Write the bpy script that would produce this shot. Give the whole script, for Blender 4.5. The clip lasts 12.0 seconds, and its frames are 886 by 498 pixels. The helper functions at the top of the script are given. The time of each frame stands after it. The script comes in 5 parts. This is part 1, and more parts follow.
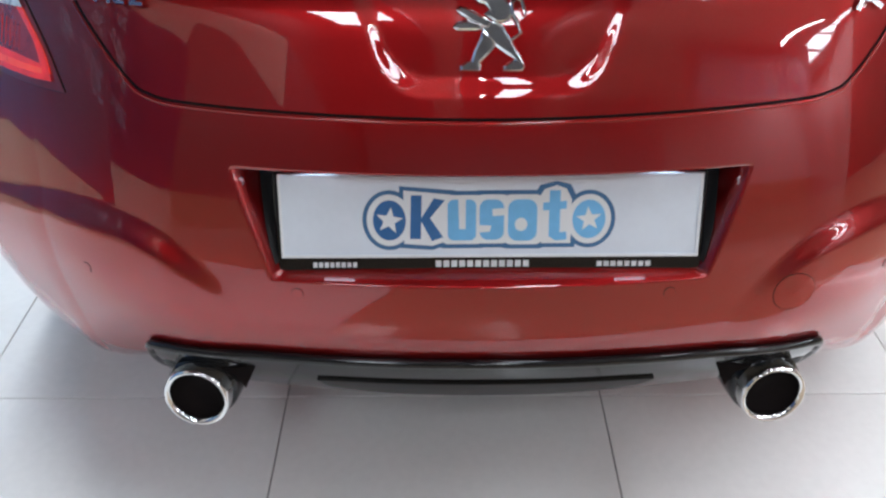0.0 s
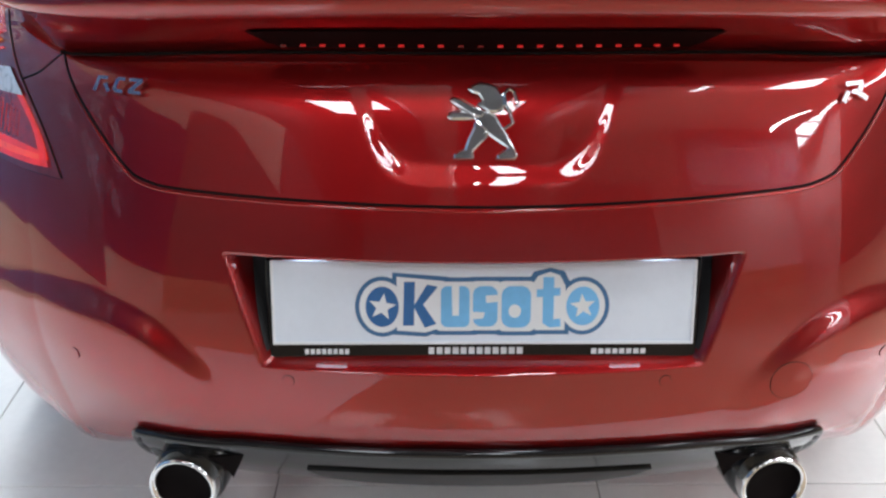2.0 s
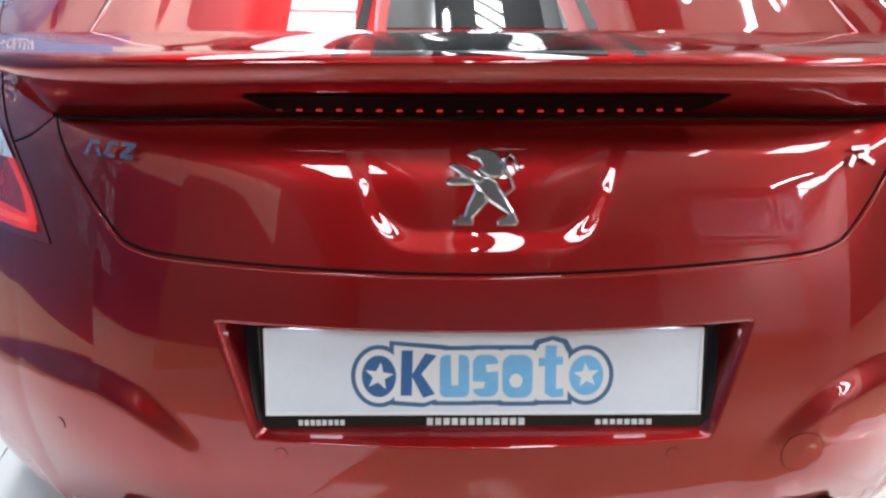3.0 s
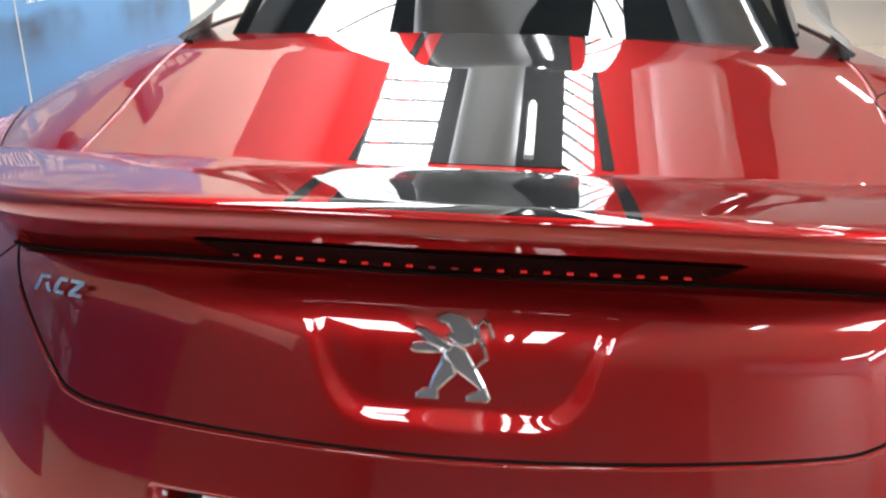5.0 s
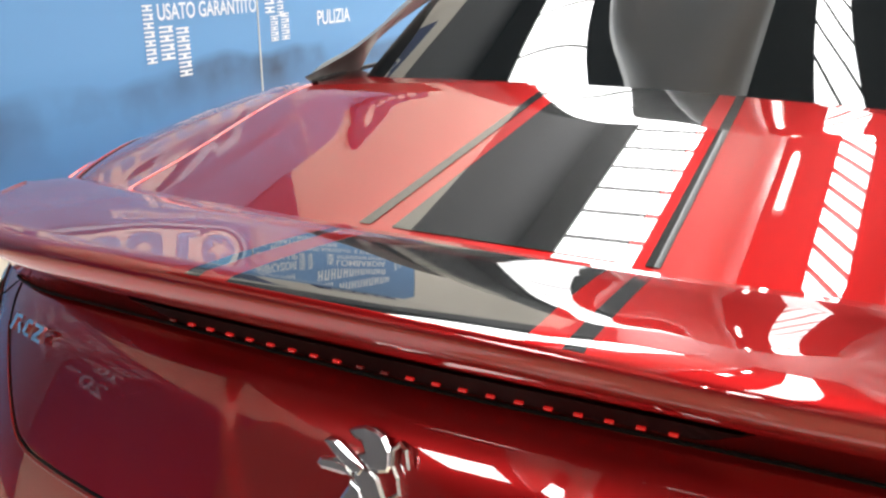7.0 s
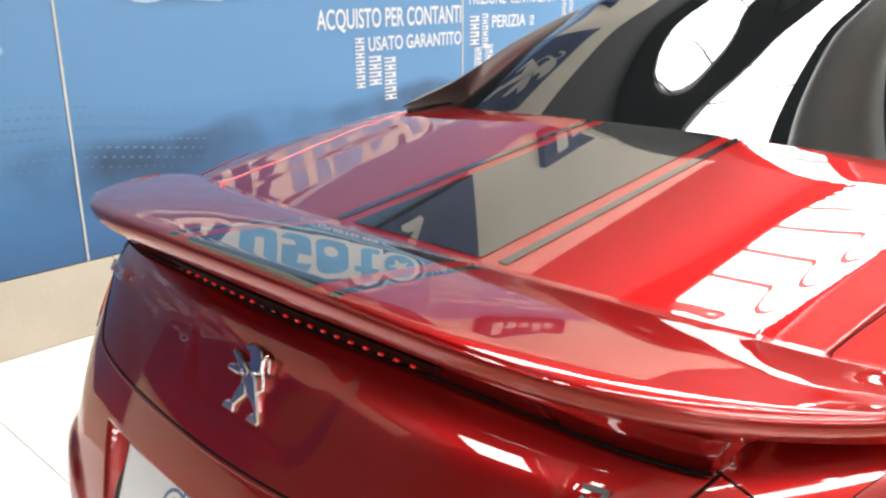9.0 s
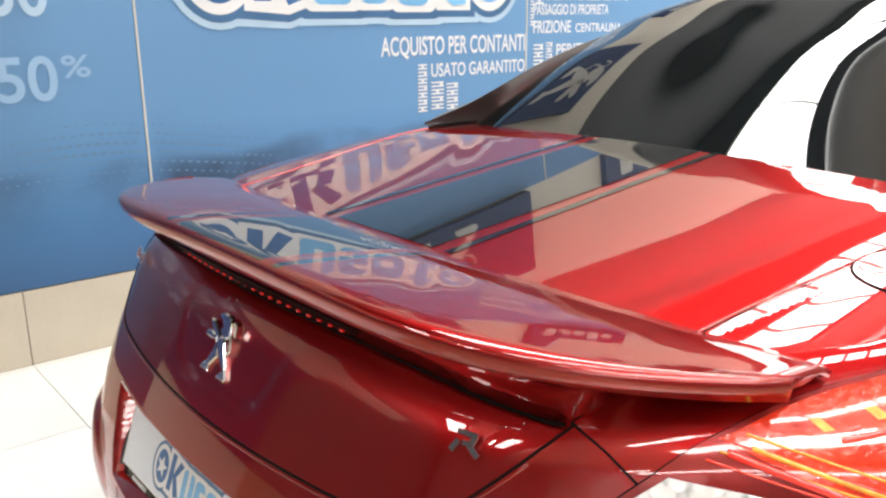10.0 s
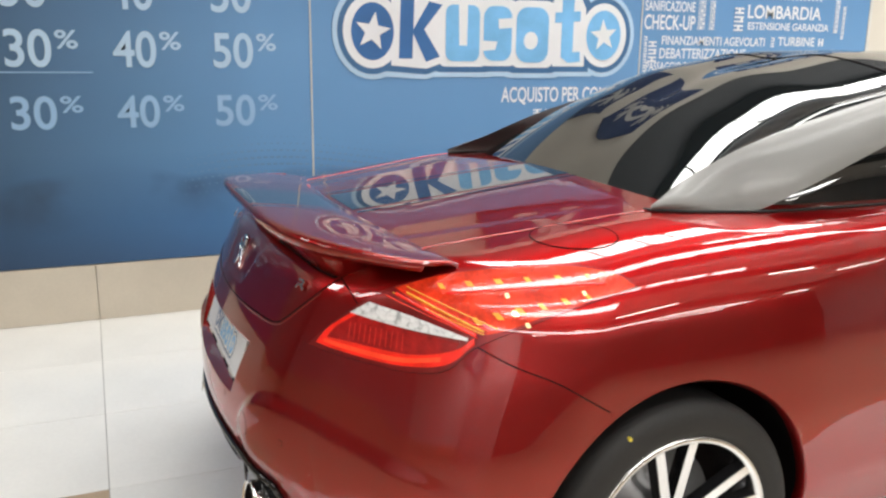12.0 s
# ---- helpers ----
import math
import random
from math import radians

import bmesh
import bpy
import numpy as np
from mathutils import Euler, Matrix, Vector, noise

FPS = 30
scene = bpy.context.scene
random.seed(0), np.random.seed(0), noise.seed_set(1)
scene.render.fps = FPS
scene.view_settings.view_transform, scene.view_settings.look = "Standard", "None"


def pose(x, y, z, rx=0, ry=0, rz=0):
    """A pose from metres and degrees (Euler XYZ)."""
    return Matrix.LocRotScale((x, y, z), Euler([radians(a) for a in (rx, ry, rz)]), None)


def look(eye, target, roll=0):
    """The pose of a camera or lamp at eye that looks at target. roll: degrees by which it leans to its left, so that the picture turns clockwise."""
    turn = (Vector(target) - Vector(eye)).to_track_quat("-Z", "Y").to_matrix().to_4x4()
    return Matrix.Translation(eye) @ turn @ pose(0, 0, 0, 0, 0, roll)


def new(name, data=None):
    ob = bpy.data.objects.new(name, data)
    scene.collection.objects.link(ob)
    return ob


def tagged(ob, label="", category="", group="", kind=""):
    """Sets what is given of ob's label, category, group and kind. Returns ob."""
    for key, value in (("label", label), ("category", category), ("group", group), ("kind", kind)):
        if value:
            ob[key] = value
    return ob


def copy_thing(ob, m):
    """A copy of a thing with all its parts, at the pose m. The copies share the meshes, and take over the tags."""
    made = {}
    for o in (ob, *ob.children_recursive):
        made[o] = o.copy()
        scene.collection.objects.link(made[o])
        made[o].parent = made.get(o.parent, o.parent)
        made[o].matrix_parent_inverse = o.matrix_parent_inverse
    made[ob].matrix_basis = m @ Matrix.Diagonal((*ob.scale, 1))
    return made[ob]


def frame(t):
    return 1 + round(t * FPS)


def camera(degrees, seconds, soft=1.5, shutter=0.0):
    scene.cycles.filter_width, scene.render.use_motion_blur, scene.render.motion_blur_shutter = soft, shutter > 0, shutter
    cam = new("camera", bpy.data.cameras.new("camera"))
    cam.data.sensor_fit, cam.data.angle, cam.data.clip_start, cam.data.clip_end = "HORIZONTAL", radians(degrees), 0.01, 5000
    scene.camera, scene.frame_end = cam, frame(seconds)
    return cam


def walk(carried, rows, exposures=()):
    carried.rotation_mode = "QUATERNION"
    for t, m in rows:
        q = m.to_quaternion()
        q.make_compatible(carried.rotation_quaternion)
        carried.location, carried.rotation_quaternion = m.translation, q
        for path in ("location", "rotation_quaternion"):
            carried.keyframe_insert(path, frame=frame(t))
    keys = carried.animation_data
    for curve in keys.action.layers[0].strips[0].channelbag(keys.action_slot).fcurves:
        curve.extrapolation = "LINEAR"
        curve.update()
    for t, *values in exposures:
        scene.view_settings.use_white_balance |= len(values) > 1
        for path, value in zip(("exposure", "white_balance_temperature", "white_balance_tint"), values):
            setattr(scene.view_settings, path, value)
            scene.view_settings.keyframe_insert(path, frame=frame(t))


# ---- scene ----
cam = camera(55.6, 12.0, soft=2.4)
PATH = [
    (0, (-0.059, -0.886, 1.177), (-0.058, 0.731, 0.0), -0.3),
    (0.5, (-0.062, -0.888, 1.179), (-0.058, 0.748, 0.029), -0.2),
    (1, (-0.062, -0.887, 1.174), (-0.055, 0.778, 0.066), -0.1),
    (1.5, (-0.059, -0.881, 1.181), (-0.051, 0.806, 0.106), -0.1),
    (2, (-0.056, -0.878, 1.181), (-0.044, 0.844, 0.163), 0.1),
    (2.5, (-0.059, -0.864, 1.184), (-0.038, 0.886, 0.215), 0.2),
    (4.5, (0.0, -0.738, 1.215), (-0.083, 1.098, 0.423), 0.8),
    (5, (0.066, -0.692, 1.222), (-0.137, 1.149, 0.471), 0.6),
    (5.5, (0.109, -0.64, 1.223), (-0.207, 1.202, 0.509), 0.9),
    (6, (0.169, -0.573, 1.215), (-0.297, 1.246, 0.526), 0.8),
    (6.5, (0.229, -0.513, 1.221), (-0.403, 1.253, 0.524), -0.8),
    (7, (0.293, -0.457, 1.208), (-0.506, 1.253, 0.548), 0.3),
    (7.5, (0.439, -0.461, 1.237), (-0.543, 1.152, 0.579), -0.1),
    (9.5, (0.892, -0.466, 1.266), (-0.503, 0.846, 0.69), -0.2),
    (10, (1.022, -0.424, 1.251), (-0.46, 0.807, 0.712), -0.3),
    (10.5, (1.211, -0.408, 1.258), (-0.348, 0.735, 0.747), -0.0),
    (11, (1.5, -0.399, 1.292), (-0.141, 0.628, 0.793), 0.6),
    (11.5, (1.869, -0.361, 1.316), (0.138, 0.522, 0.842), 0.6),
    (12, (2.235, -0.319, 1.338), (0.437, 0.431, 0.883), 0.7),
]
EXPOSURES = [(0, -0.25, 5700, 10), (2.5, -0.05, 5850, 10), (4.5, 0.12, 6050, 10), (7.5, 0.12, 6500, 10), (10, -0.05, 6650, 10), (12, -0.4, 6500, 10)]
walk(cam, [(t, look(eye, target, roll)) for t, eye, target, roll in PATH], EXPOSURES)

# ---- light and exposure ----
world = bpy.data.worlds.new("world")
scene.world = world
world.use_nodes = True
world.node_tree.nodes["Background"].inputs[0].default_value = (0.75, 0.85, 1.0, 1)
world.node_tree.nodes["Background"].inputs[1].default_value = 0.3
SKY_STRENGTH, TUBE_STRENGTH = 19.0, 45.0

# ---- plan ----
WALL_X, WALL_TOP, CEIL = -2.184, 3.15, 4.7
ROOM_X, ROOM_Y0, ROOM_Y1 = 9.0, -9.0, 13.0
SKIRT = 0.29


# ---- materials ----
def ramp_node(nt, fac, stops):
    r = nt.nodes.new("ShaderNodeValToRGB")
    while len(r.color_ramp.elements) < len(stops):
        r.color_ramp.elements.new(0.5)
    for e, (p, c) in zip(r.color_ramp.elements, stops):
        e.position, e.color = p, (*c, 1)
    nt.links.new(fac, r.inputs[0])
    return r.outputs[0]


def noise_node(nt, scale, detail=4.0, coord="Object", stretch=None):
    tc = nt.nodes.new("ShaderNodeTexCoord")
    n = nt.nodes.new("ShaderNodeTexNoise")
    n.inputs["Scale"].default_value, n.inputs["Detail"].default_value = scale, detail
    src = tc.outputs[coord]
    if stretch:
        mp = nt.nodes.new("ShaderNodeMapping")
        mp.inputs["Scale"].default_value = stretch
        nt.links.new(src, mp.inputs[0])
        src = mp.outputs[0]
    nt.links.new(src, n.inputs["Vector"])
    return n.outputs["Fac"]


def mat(name, color, rough=0.5, metal=0.0, coat=0.0, var=0.12, scale=6.0, fine=90.0, bump=0.0, ior=1.5, emit=None, strength=0.0, rough_var=0.08, coat_ior=1.5):
    m = bpy.data.materials.new(name)
    m.use_nodes = True
    nt = m.node_tree
    p = nt.nodes["Principled BSDF"]
    p.inputs["Metallic"].default_value = metal
    p.inputs["IOR"].default_value = ior
    p.inputs["Coat Weight"].default_value = coat
    p.inputs["Coat Roughness"].default_value = 0.015
    p.inputs["Coat IOR"].default_value = coat_ior
    big, small = noise_node(nt, scale), noise_node(nt, fine, 3.0)
    mix = nt.nodes.new("ShaderNodeMath")
    mix.operation = "MULTIPLY_ADD"
    nt.links.new(small, mix.inputs[0])
    mix.inputs[1].default_value = 0.35
    nt.links.new(big, mix.inputs[2])
    lo, hi = [max(c * (1 - var), 0) for c in color], [min(c * (1 + var), 1) for c in color]
    nt.links.new(ramp_node(nt, mix.outputs[0], [(0.45, lo), (0.9, hi)]), p.inputs["Base Color"])
    mr = nt.nodes.new("ShaderNodeMapRange")
    mr.inputs["To Min"].default_value, mr.inputs["To Max"].default_value = max(rough - rough_var * 0.5, 0.0), rough + rough_var * 0.5
    nt.links.new(big, mr.inputs["Value"])
    nt.links.new(mr.outputs[0], p.inputs["Roughness"])
    if bump:
        b = nt.nodes.new("ShaderNodeBump")
        b.inputs["Strength"].default_value, b.inputs["Distance"].default_value = bump, 0.002
        nt.links.new(small, b.inputs["Height"])
        nt.links.new(b.outputs[0], p.inputs["Normal"])
    if emit:
        p.inputs["Emission Color"].default_value = (*emit, 1)
        p.inputs["Emission Strength"].default_value = strength
    return m


def paint_mat():
    """Red metallic car paint: flakes under a clear coat."""
    m = mat("red_paint", (0.31, 0.0085, 0.0090), 0.38, 0.88, 1.0, 0.05, 1.5, 900.0, coat_ior=1.73)
    nt = m.node_tree
    p = nt.nodes["Principled BSDF"]
    p.inputs["Specular Tint"].default_value = (0.72, 0.05, 0.07, 1)
    v = nt.nodes.new("ShaderNodeTexVoronoi")
    v.inputs["Scale"].default_value = 1400.0
    tc = nt.nodes.new("ShaderNodeTexCoord")
    nt.links.new(tc.outputs["Object"], v.inputs["Vector"])
    b = nt.nodes.new("ShaderNodeBump")
    b.inputs["Strength"].default_value, b.inputs["Distance"].default_value = 0.06, 0.0005
    nt.links.new(v.outputs["Distance"], b.inputs["Height"])
    nt.links.new(b.outputs[0], p.inputs["Normal"])
    return m


def floor_mat(name="floor_tile_gloss", color=(0.84, 0.835, 0.80)):
    m = mat(name, color, 0.16, 0.0, 0.25, 0.06, 2.2, 60.0, 0.03, rough_var=0.08)
    nt = m.node_tree
    p = nt.nodes["Principled BSDF"]
    src = p.inputs["Base Color"].links[0].from_socket
    info = nt.nodes.new("ShaderNodeObjectInfo")
    hsv = nt.nodes.new("ShaderNodeHueSaturation")
    mr = nt.nodes.new("ShaderNodeMapRange")
    mr.inputs["To Min"].default_value, mr.inputs["To Max"].default_value = 0.97, 1.03
    nt.links.new(info.outputs["Random"], mr.inputs["Value"])
    nt.links.new(mr.outputs[0], hsv.inputs["Value"])
    nt.links.new(src, hsv.inputs["Color"])
    nt.links.new(hsv.outputs[0], p.inputs["Base Color"])
    return m


def print_mat():
    """Blue board with a printed smoky band and drifting clouds; its light sky tone is made darker towards the foot and
    one end.
    """
    m = bpy.data.materials.new("blue_print")
    m.use_nodes = True
    nt = m.node_tree
    p = nt.nodes["Principled BSDF"]
    p.inputs["Roughness"].default_value = 0.42
    tc = nt.nodes.new("ShaderNodeTexCoord")
    sep = nt.nodes.new("ShaderNodeSeparateXYZ")
    nt.links.new(tc.outputs["Object"], sep.inputs[0])
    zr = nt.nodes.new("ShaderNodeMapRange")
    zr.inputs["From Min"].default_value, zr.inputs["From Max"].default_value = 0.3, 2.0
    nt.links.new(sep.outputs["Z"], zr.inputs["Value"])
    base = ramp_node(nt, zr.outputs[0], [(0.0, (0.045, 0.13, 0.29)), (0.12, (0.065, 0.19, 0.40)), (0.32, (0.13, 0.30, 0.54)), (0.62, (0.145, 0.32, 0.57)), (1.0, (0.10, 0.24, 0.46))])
    # smoke: a soft band whose height swells and dips along the wall
    wob = noise_node(nt, 0.9, 3.0, stretch=(1, 1, 0.5))
    dz = nt.nodes.new("ShaderNodeMath")
    dz.operation = "MULTIPLY_ADD"
    nt.links.new(wob, dz.inputs[0])
    dz.inputs[1].default_value = 0.45
    nt.links.new(sep.outputs["Z"], dz.inputs[2])
    band = ramp_node(nt, dz.outputs[0], [(0.70, (0, 0, 0)), (0.90, (1, 1, 1)), (0.955, (0.9, 0.9, 0.9)), (1.0, (0, 0, 0))])
    cloud = ramp_node(nt, noise_node(nt, 1.5, 4.0), [(0.40, (0.05, 0.05, 0.05)), (0.66, (1, 1, 1))])
    mul = nt.nodes.new("ShaderNodeMath")
    mul.operation = "MULTIPLY"
    nt.links.new(band, mul.inputs[0])
    nt.links.new(cloud, mul.inputs[1])
    mix = nt.nodes.new("ShaderNodeMix")
    mix.data_type = "RGBA"
    nt.links.new(mul.outputs[0], mix.inputs["Factor"])
    nt.links.new(base, mix.inputs["A"])
    mix.inputs["B"].default_value = (0.035, 0.055, 0.095, 1)
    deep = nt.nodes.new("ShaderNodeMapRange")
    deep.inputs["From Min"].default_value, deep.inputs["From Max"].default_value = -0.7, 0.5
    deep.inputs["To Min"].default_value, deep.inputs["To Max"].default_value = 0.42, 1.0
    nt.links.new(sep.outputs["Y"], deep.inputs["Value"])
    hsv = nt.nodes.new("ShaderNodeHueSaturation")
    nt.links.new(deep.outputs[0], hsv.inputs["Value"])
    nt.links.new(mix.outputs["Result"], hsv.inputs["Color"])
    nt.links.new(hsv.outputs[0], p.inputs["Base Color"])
    return m


def facet_mat():
    """Clear lens over a faceted mirror: bright cells with dark edges between."""
    m = mat("clear_lens", (0.86, 0.88, 0.90), 0.14, 0.2, 1.0, 0.1, 40.0, 200.0)
    nt = m.node_tree
    p = nt.nodes["Principled BSDF"]
    tc = nt.nodes.new("ShaderNodeTexCoord")
    v = nt.nodes.new("ShaderNodeTexVoronoi")
    v.inputs["Scale"].default_value = 85.0
    nt.links.new(tc.outputs["Object"], v.inputs["Vector"])
    col = ramp_node(nt, v.outputs["Distance"], [(0.0, (0.97, 0.98, 1.0)), (0.6, (0.92, 0.94, 0.96)), (0.9, (0.45, 0.48, 0.50))])
    nt.links.new(col, p.inputs["Base Color"])
    b = nt.nodes.new("ShaderNodeBump")
    b.inputs["Strength"].default_value, b.inputs["Distance"].default_value = 0.35, 0.003
    nt.links.new(v.outputs["Distance"], b.inputs["Height"])
    nt.links.new(b.outputs[0], p.inputs["Normal"])
    return m


M = {
    "paint": paint_mat(),
    "stripe": mat("black_stripe", (0.012, 0.013, 0.014), 0.3, 0.0, 1.0, 0.2, 3.0, ior=1.05, coat_ior=1.9),
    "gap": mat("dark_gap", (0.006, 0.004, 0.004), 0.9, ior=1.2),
    "piano": mat("gloss_black", (0.010, 0.010, 0.011), 0.09, 0.0, 0.0, 0.2, 3.0, ior=1.5),
    "plastic": mat("matt_black_plastic", (0.02, 0.02, 0.021), 0.55, bump=0.2),
    "chrome": mat("chrome", (0.88, 0.89, 0.90), 0.10, 1.0, var=0.03),
    "alu": mat("satin_aluminium", (0.178, 0.175, 0.168), 0.42, 0.30, 0.15, 0.05, 3.0, 300.0),
    "glass": mat("tinted_glass", (0.006, 0.008, 0.009), 0.02, 0.0, 0.0, 0.1, ior=2.05, rough_var=0.0),
    "satin_black": mat("satin_black", (0.012, 0.012, 0.012), 0.32, ior=1.28),
    "rubber": mat("tyre_rubber", (0.015, 0.015, 0.0145), 0.68, bump=0.4, scale=14, fine=160),
    "rim": mat("machined_alloy", (0.72, 0.72, 0.72), 0.2, 1.0, 0.5, 0.05),
    "disc": mat("brake_disc", (0.30, 0.30, 0.31), 0.35, 1.0),
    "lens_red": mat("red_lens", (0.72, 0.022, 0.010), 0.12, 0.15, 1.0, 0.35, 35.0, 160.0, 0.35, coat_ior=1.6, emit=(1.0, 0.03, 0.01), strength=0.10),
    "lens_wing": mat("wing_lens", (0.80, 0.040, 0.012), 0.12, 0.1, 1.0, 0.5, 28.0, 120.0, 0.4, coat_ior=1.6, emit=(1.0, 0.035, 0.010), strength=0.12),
    # glowing spots put where the lens sparkles
    "bulb": mat("lamp_bulb", (0.95, 0.8, 0.5), 0.1, 0.2, 1.0, emit=(1.0, 0.72, 0.32), strength=1.0),
    "lens_border": mat("lens_border", (0.26, 0.008, 0.008), 0.3, 0.5, 1.0, 0.2, 20.0, 160.0, coat_ior=1.6),
    "lens_deep": mat("deep_red_lens", (0.34, 0.008, 0.007), 0.12, 0.0, 1.0, 0.35, 40.0, 220.0, 0.3, coat_ior=1.5),
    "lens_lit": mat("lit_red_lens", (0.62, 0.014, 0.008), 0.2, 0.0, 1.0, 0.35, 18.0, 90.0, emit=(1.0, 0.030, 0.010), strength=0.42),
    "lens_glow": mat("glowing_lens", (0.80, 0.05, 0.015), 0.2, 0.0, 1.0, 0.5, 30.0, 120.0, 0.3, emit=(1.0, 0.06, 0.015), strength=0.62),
    "lens_clear": facet_mat(),
    # faint emission in place of the light that the reflectors throw back
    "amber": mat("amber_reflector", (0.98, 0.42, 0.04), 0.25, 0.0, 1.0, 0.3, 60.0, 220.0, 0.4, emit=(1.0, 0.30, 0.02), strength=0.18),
    "badge": mat("polished_badge", (0.88, 0.90, 0.93), 0.15, 1.0, var=0.03),
    "led": mat("red_led", (0.4, 0.01, 0.01), 0.2, emit=(1.0, 0.02, 0.015), strength=0.28),
    "led_dim": mat("unlit_led", (0.18, 0.006, 0.006), 0.2),
    "slot": mat("dark_slot", (0.006, 0.001, 0.001), 0.6, ior=1.15),
    "plate": mat("plate_white", (0.74, 0.80, 0.88), 0.35, 0.0, 0.3, 0.04, 8.0, 120.0),
    "plate_lamp": mat("plate_lamp", (0.8, 0.8, 0.8), 0.3, emit=(0.85, 0.92, 1.0), strength=5.0),
    "ink_navy": mat("navy_ink", (0.045, 0.15, 0.37), 0.4),
    "ink_sky": mat("sky_blue_ink", (0.20, 0.50, 0.82), 0.4),
    "ink_edge": mat("slate_blue_ink", (0.06, 0.16, 0.32), 0.4),
    "ink_white": mat("white_ink", (0.80, 0.82, 0.84), 0.4, var=0.03),
    "ink_pale": mat("pale_blue_ink", (0.45, 0.63, 0.80), 0.4, var=0.04),
    "ink_faint": mat("faint_blue_ink", (0.30, 0.49, 0.71), 0.4, var=0.04),
    "dot": mat("dot_ink", (0.13, 0.25, 0.42), 0.5),
    "print": print_mat(),
    "navy_sign": mat("navy_sign", (0.012, 0.035, 0.13), 0.35, 0.0, 0.3),
    "silver_sign": mat("silver_sign", (0.55, 0.55, 0.53), 0.4),
    "floor": floor_mat(),
    # tan copy of the pale tile, added out of view to tint the paint's reflections
    "floor_unseen_tan": floor_mat("unseen_tan_tile", (0.46, 0.355, 0.24)),
    "grout": mat("grout", (0.30, 0.29, 0.27), 0.85, bump=0.4),
    "skirt": mat("skirting_tile", (0.60, 0.54, 0.44), 0.3, 0.0, 0.2, 0.07, 3.0, 70.0),
    "wall": mat("beige_wall", (0.66, 0.62, 0.54), 0.7, var=0.05, scale=1.2, bump=0.2),
    "wall_end": mat("pale_grey_wall", (0.72, 0.74, 0.76), 0.7, var=0.05, scale=1.2, bump=0.2),
    "wall_tan": mat("tan_panel", (0.50, 0.37, 0.24), 0.55, var=0.08, scale=0.8, bump=0.2),
    "wall_far": mat("grey_wall", (0.24, 0.24, 0.27), 0.7, var=0.1, scale=0.6, bump=0.2),
    "wall_pale": mat("pale_wall", (0.62, 0.54, 0.54), 0.7, var=0.1, scale=0.6, bump=0.2),
    "wall_warm": mat("brown_wall", (0.14, 0.115, 0.10), 0.7, var=0.1, scale=0.6, bump=0.2),
    "wall_dim": mat("slate_wall", (0.11, 0.11, 0.125), 0.7, var=0.1, scale=0.6, bump=0.2),
    "ceil": mat("dark_ceiling", (0.034, 0.034, 0.036), 0.8, var=0.2, scale=0.8),
    "ceil_pale": mat("pale_ceiling", (0.72, 0.72, 0.72), 0.8, var=0.12, scale=0.5),
    "duct_pale": mat("pale_duct", (0.60, 0.62, 0.64), 0.5, 0.1, var=0.1, scale=1.0),
    "duct": mat("grey_duct", (0.30, 0.31, 0.32), 0.4, 0.6, var=0.1, scale=1.0),
    "frame": mat("dark_mullion", (0.05, 0.05, 0.05), 0.5),
    "white_steel": mat("white_steel", (0.70, 0.70, 0.68), 0.4),
    "yellow_mark": mat("yellow_mark", (0.75, 0.62, 0.08), 0.6),
    "strip": mat("white_seam_strip", (0.62, 0.62, 0.58), 0.5),
    "sky": mat("sky_pane", (0.8, 0.8, 0.8), 0.4, emit=(1.0, 0.995, 0.965), strength=SKY_STRENGTH),
    "tube": mat("tube_light", (0.8, 0.8, 0.8), 0.4, emit=(1.0, 0.97, 0.92), strength=TUBE_STRENGTH),
}


# ---- building helpers ----
def mesh_of(name, verts, faces, material, smooth=True, normals=None):
    me = bpy.data.meshes.new(name)
    me.from_pydata([tuple(map(float, v)) for v in verts], [], [tuple(map(int, f)) for f in faces])
    me.materials.append(material)
    me.polygons.foreach_set("use_smooth", [smooth] * len(me.polygons))
    me.update()
    if normals is not None:
        me.normals_split_custom_set_from_vertices([tuple(map(float, n)) for n in normals])
    return me


def raw(name, verts, faces, material, parent=None, label="", smooth=True, normals=None):
    ob = new(name, mesh_of(name, verts, faces, material, smooth, normals))
    ob.parent = parent
    return tagged(ob, label)


def part(name, bm, material, parent=None, label="", smooth=False):
    me = bpy.data.meshes.new(name)
    for f in bm.faces:
        f.smooth = smooth
    bm.to_mesh(me)
    bm.free()
    me.materials.append(material)
    ob = new(name, me)
    ob.parent = parent
    return tagged(ob, label)


def box(bm, x0, x1, y0, y1, z0, z1, bevel=0.0):
    r = bmesh.ops.create_cube(bm, size=1.0)
    bmesh.ops.transform(bm, matrix=Matrix.Translation(((x0 + x1) / 2, (y0 + y1) / 2, (z0 + z1) / 2)) @ Matrix.Diagonal((abs(x1 - x0), abs(y1 - y0), abs(z1 - z0), 1)), verts=r["verts"])
    if bevel:
        edges = list({e for v in r["verts"] for e in v.link_edges})
        bmesh.ops.bevel(bm, geom=edges, offset=bevel, segments=2, affect="EDGES", profile=0.5)
    return bm


def thing(name, label, category, group="", kind="", at=(0, 0, 0)):
    ob = new(name)
    ob.empty_display_size = 0.1
    ob.location = at
    return tagged(ob, label, category, group, kind)


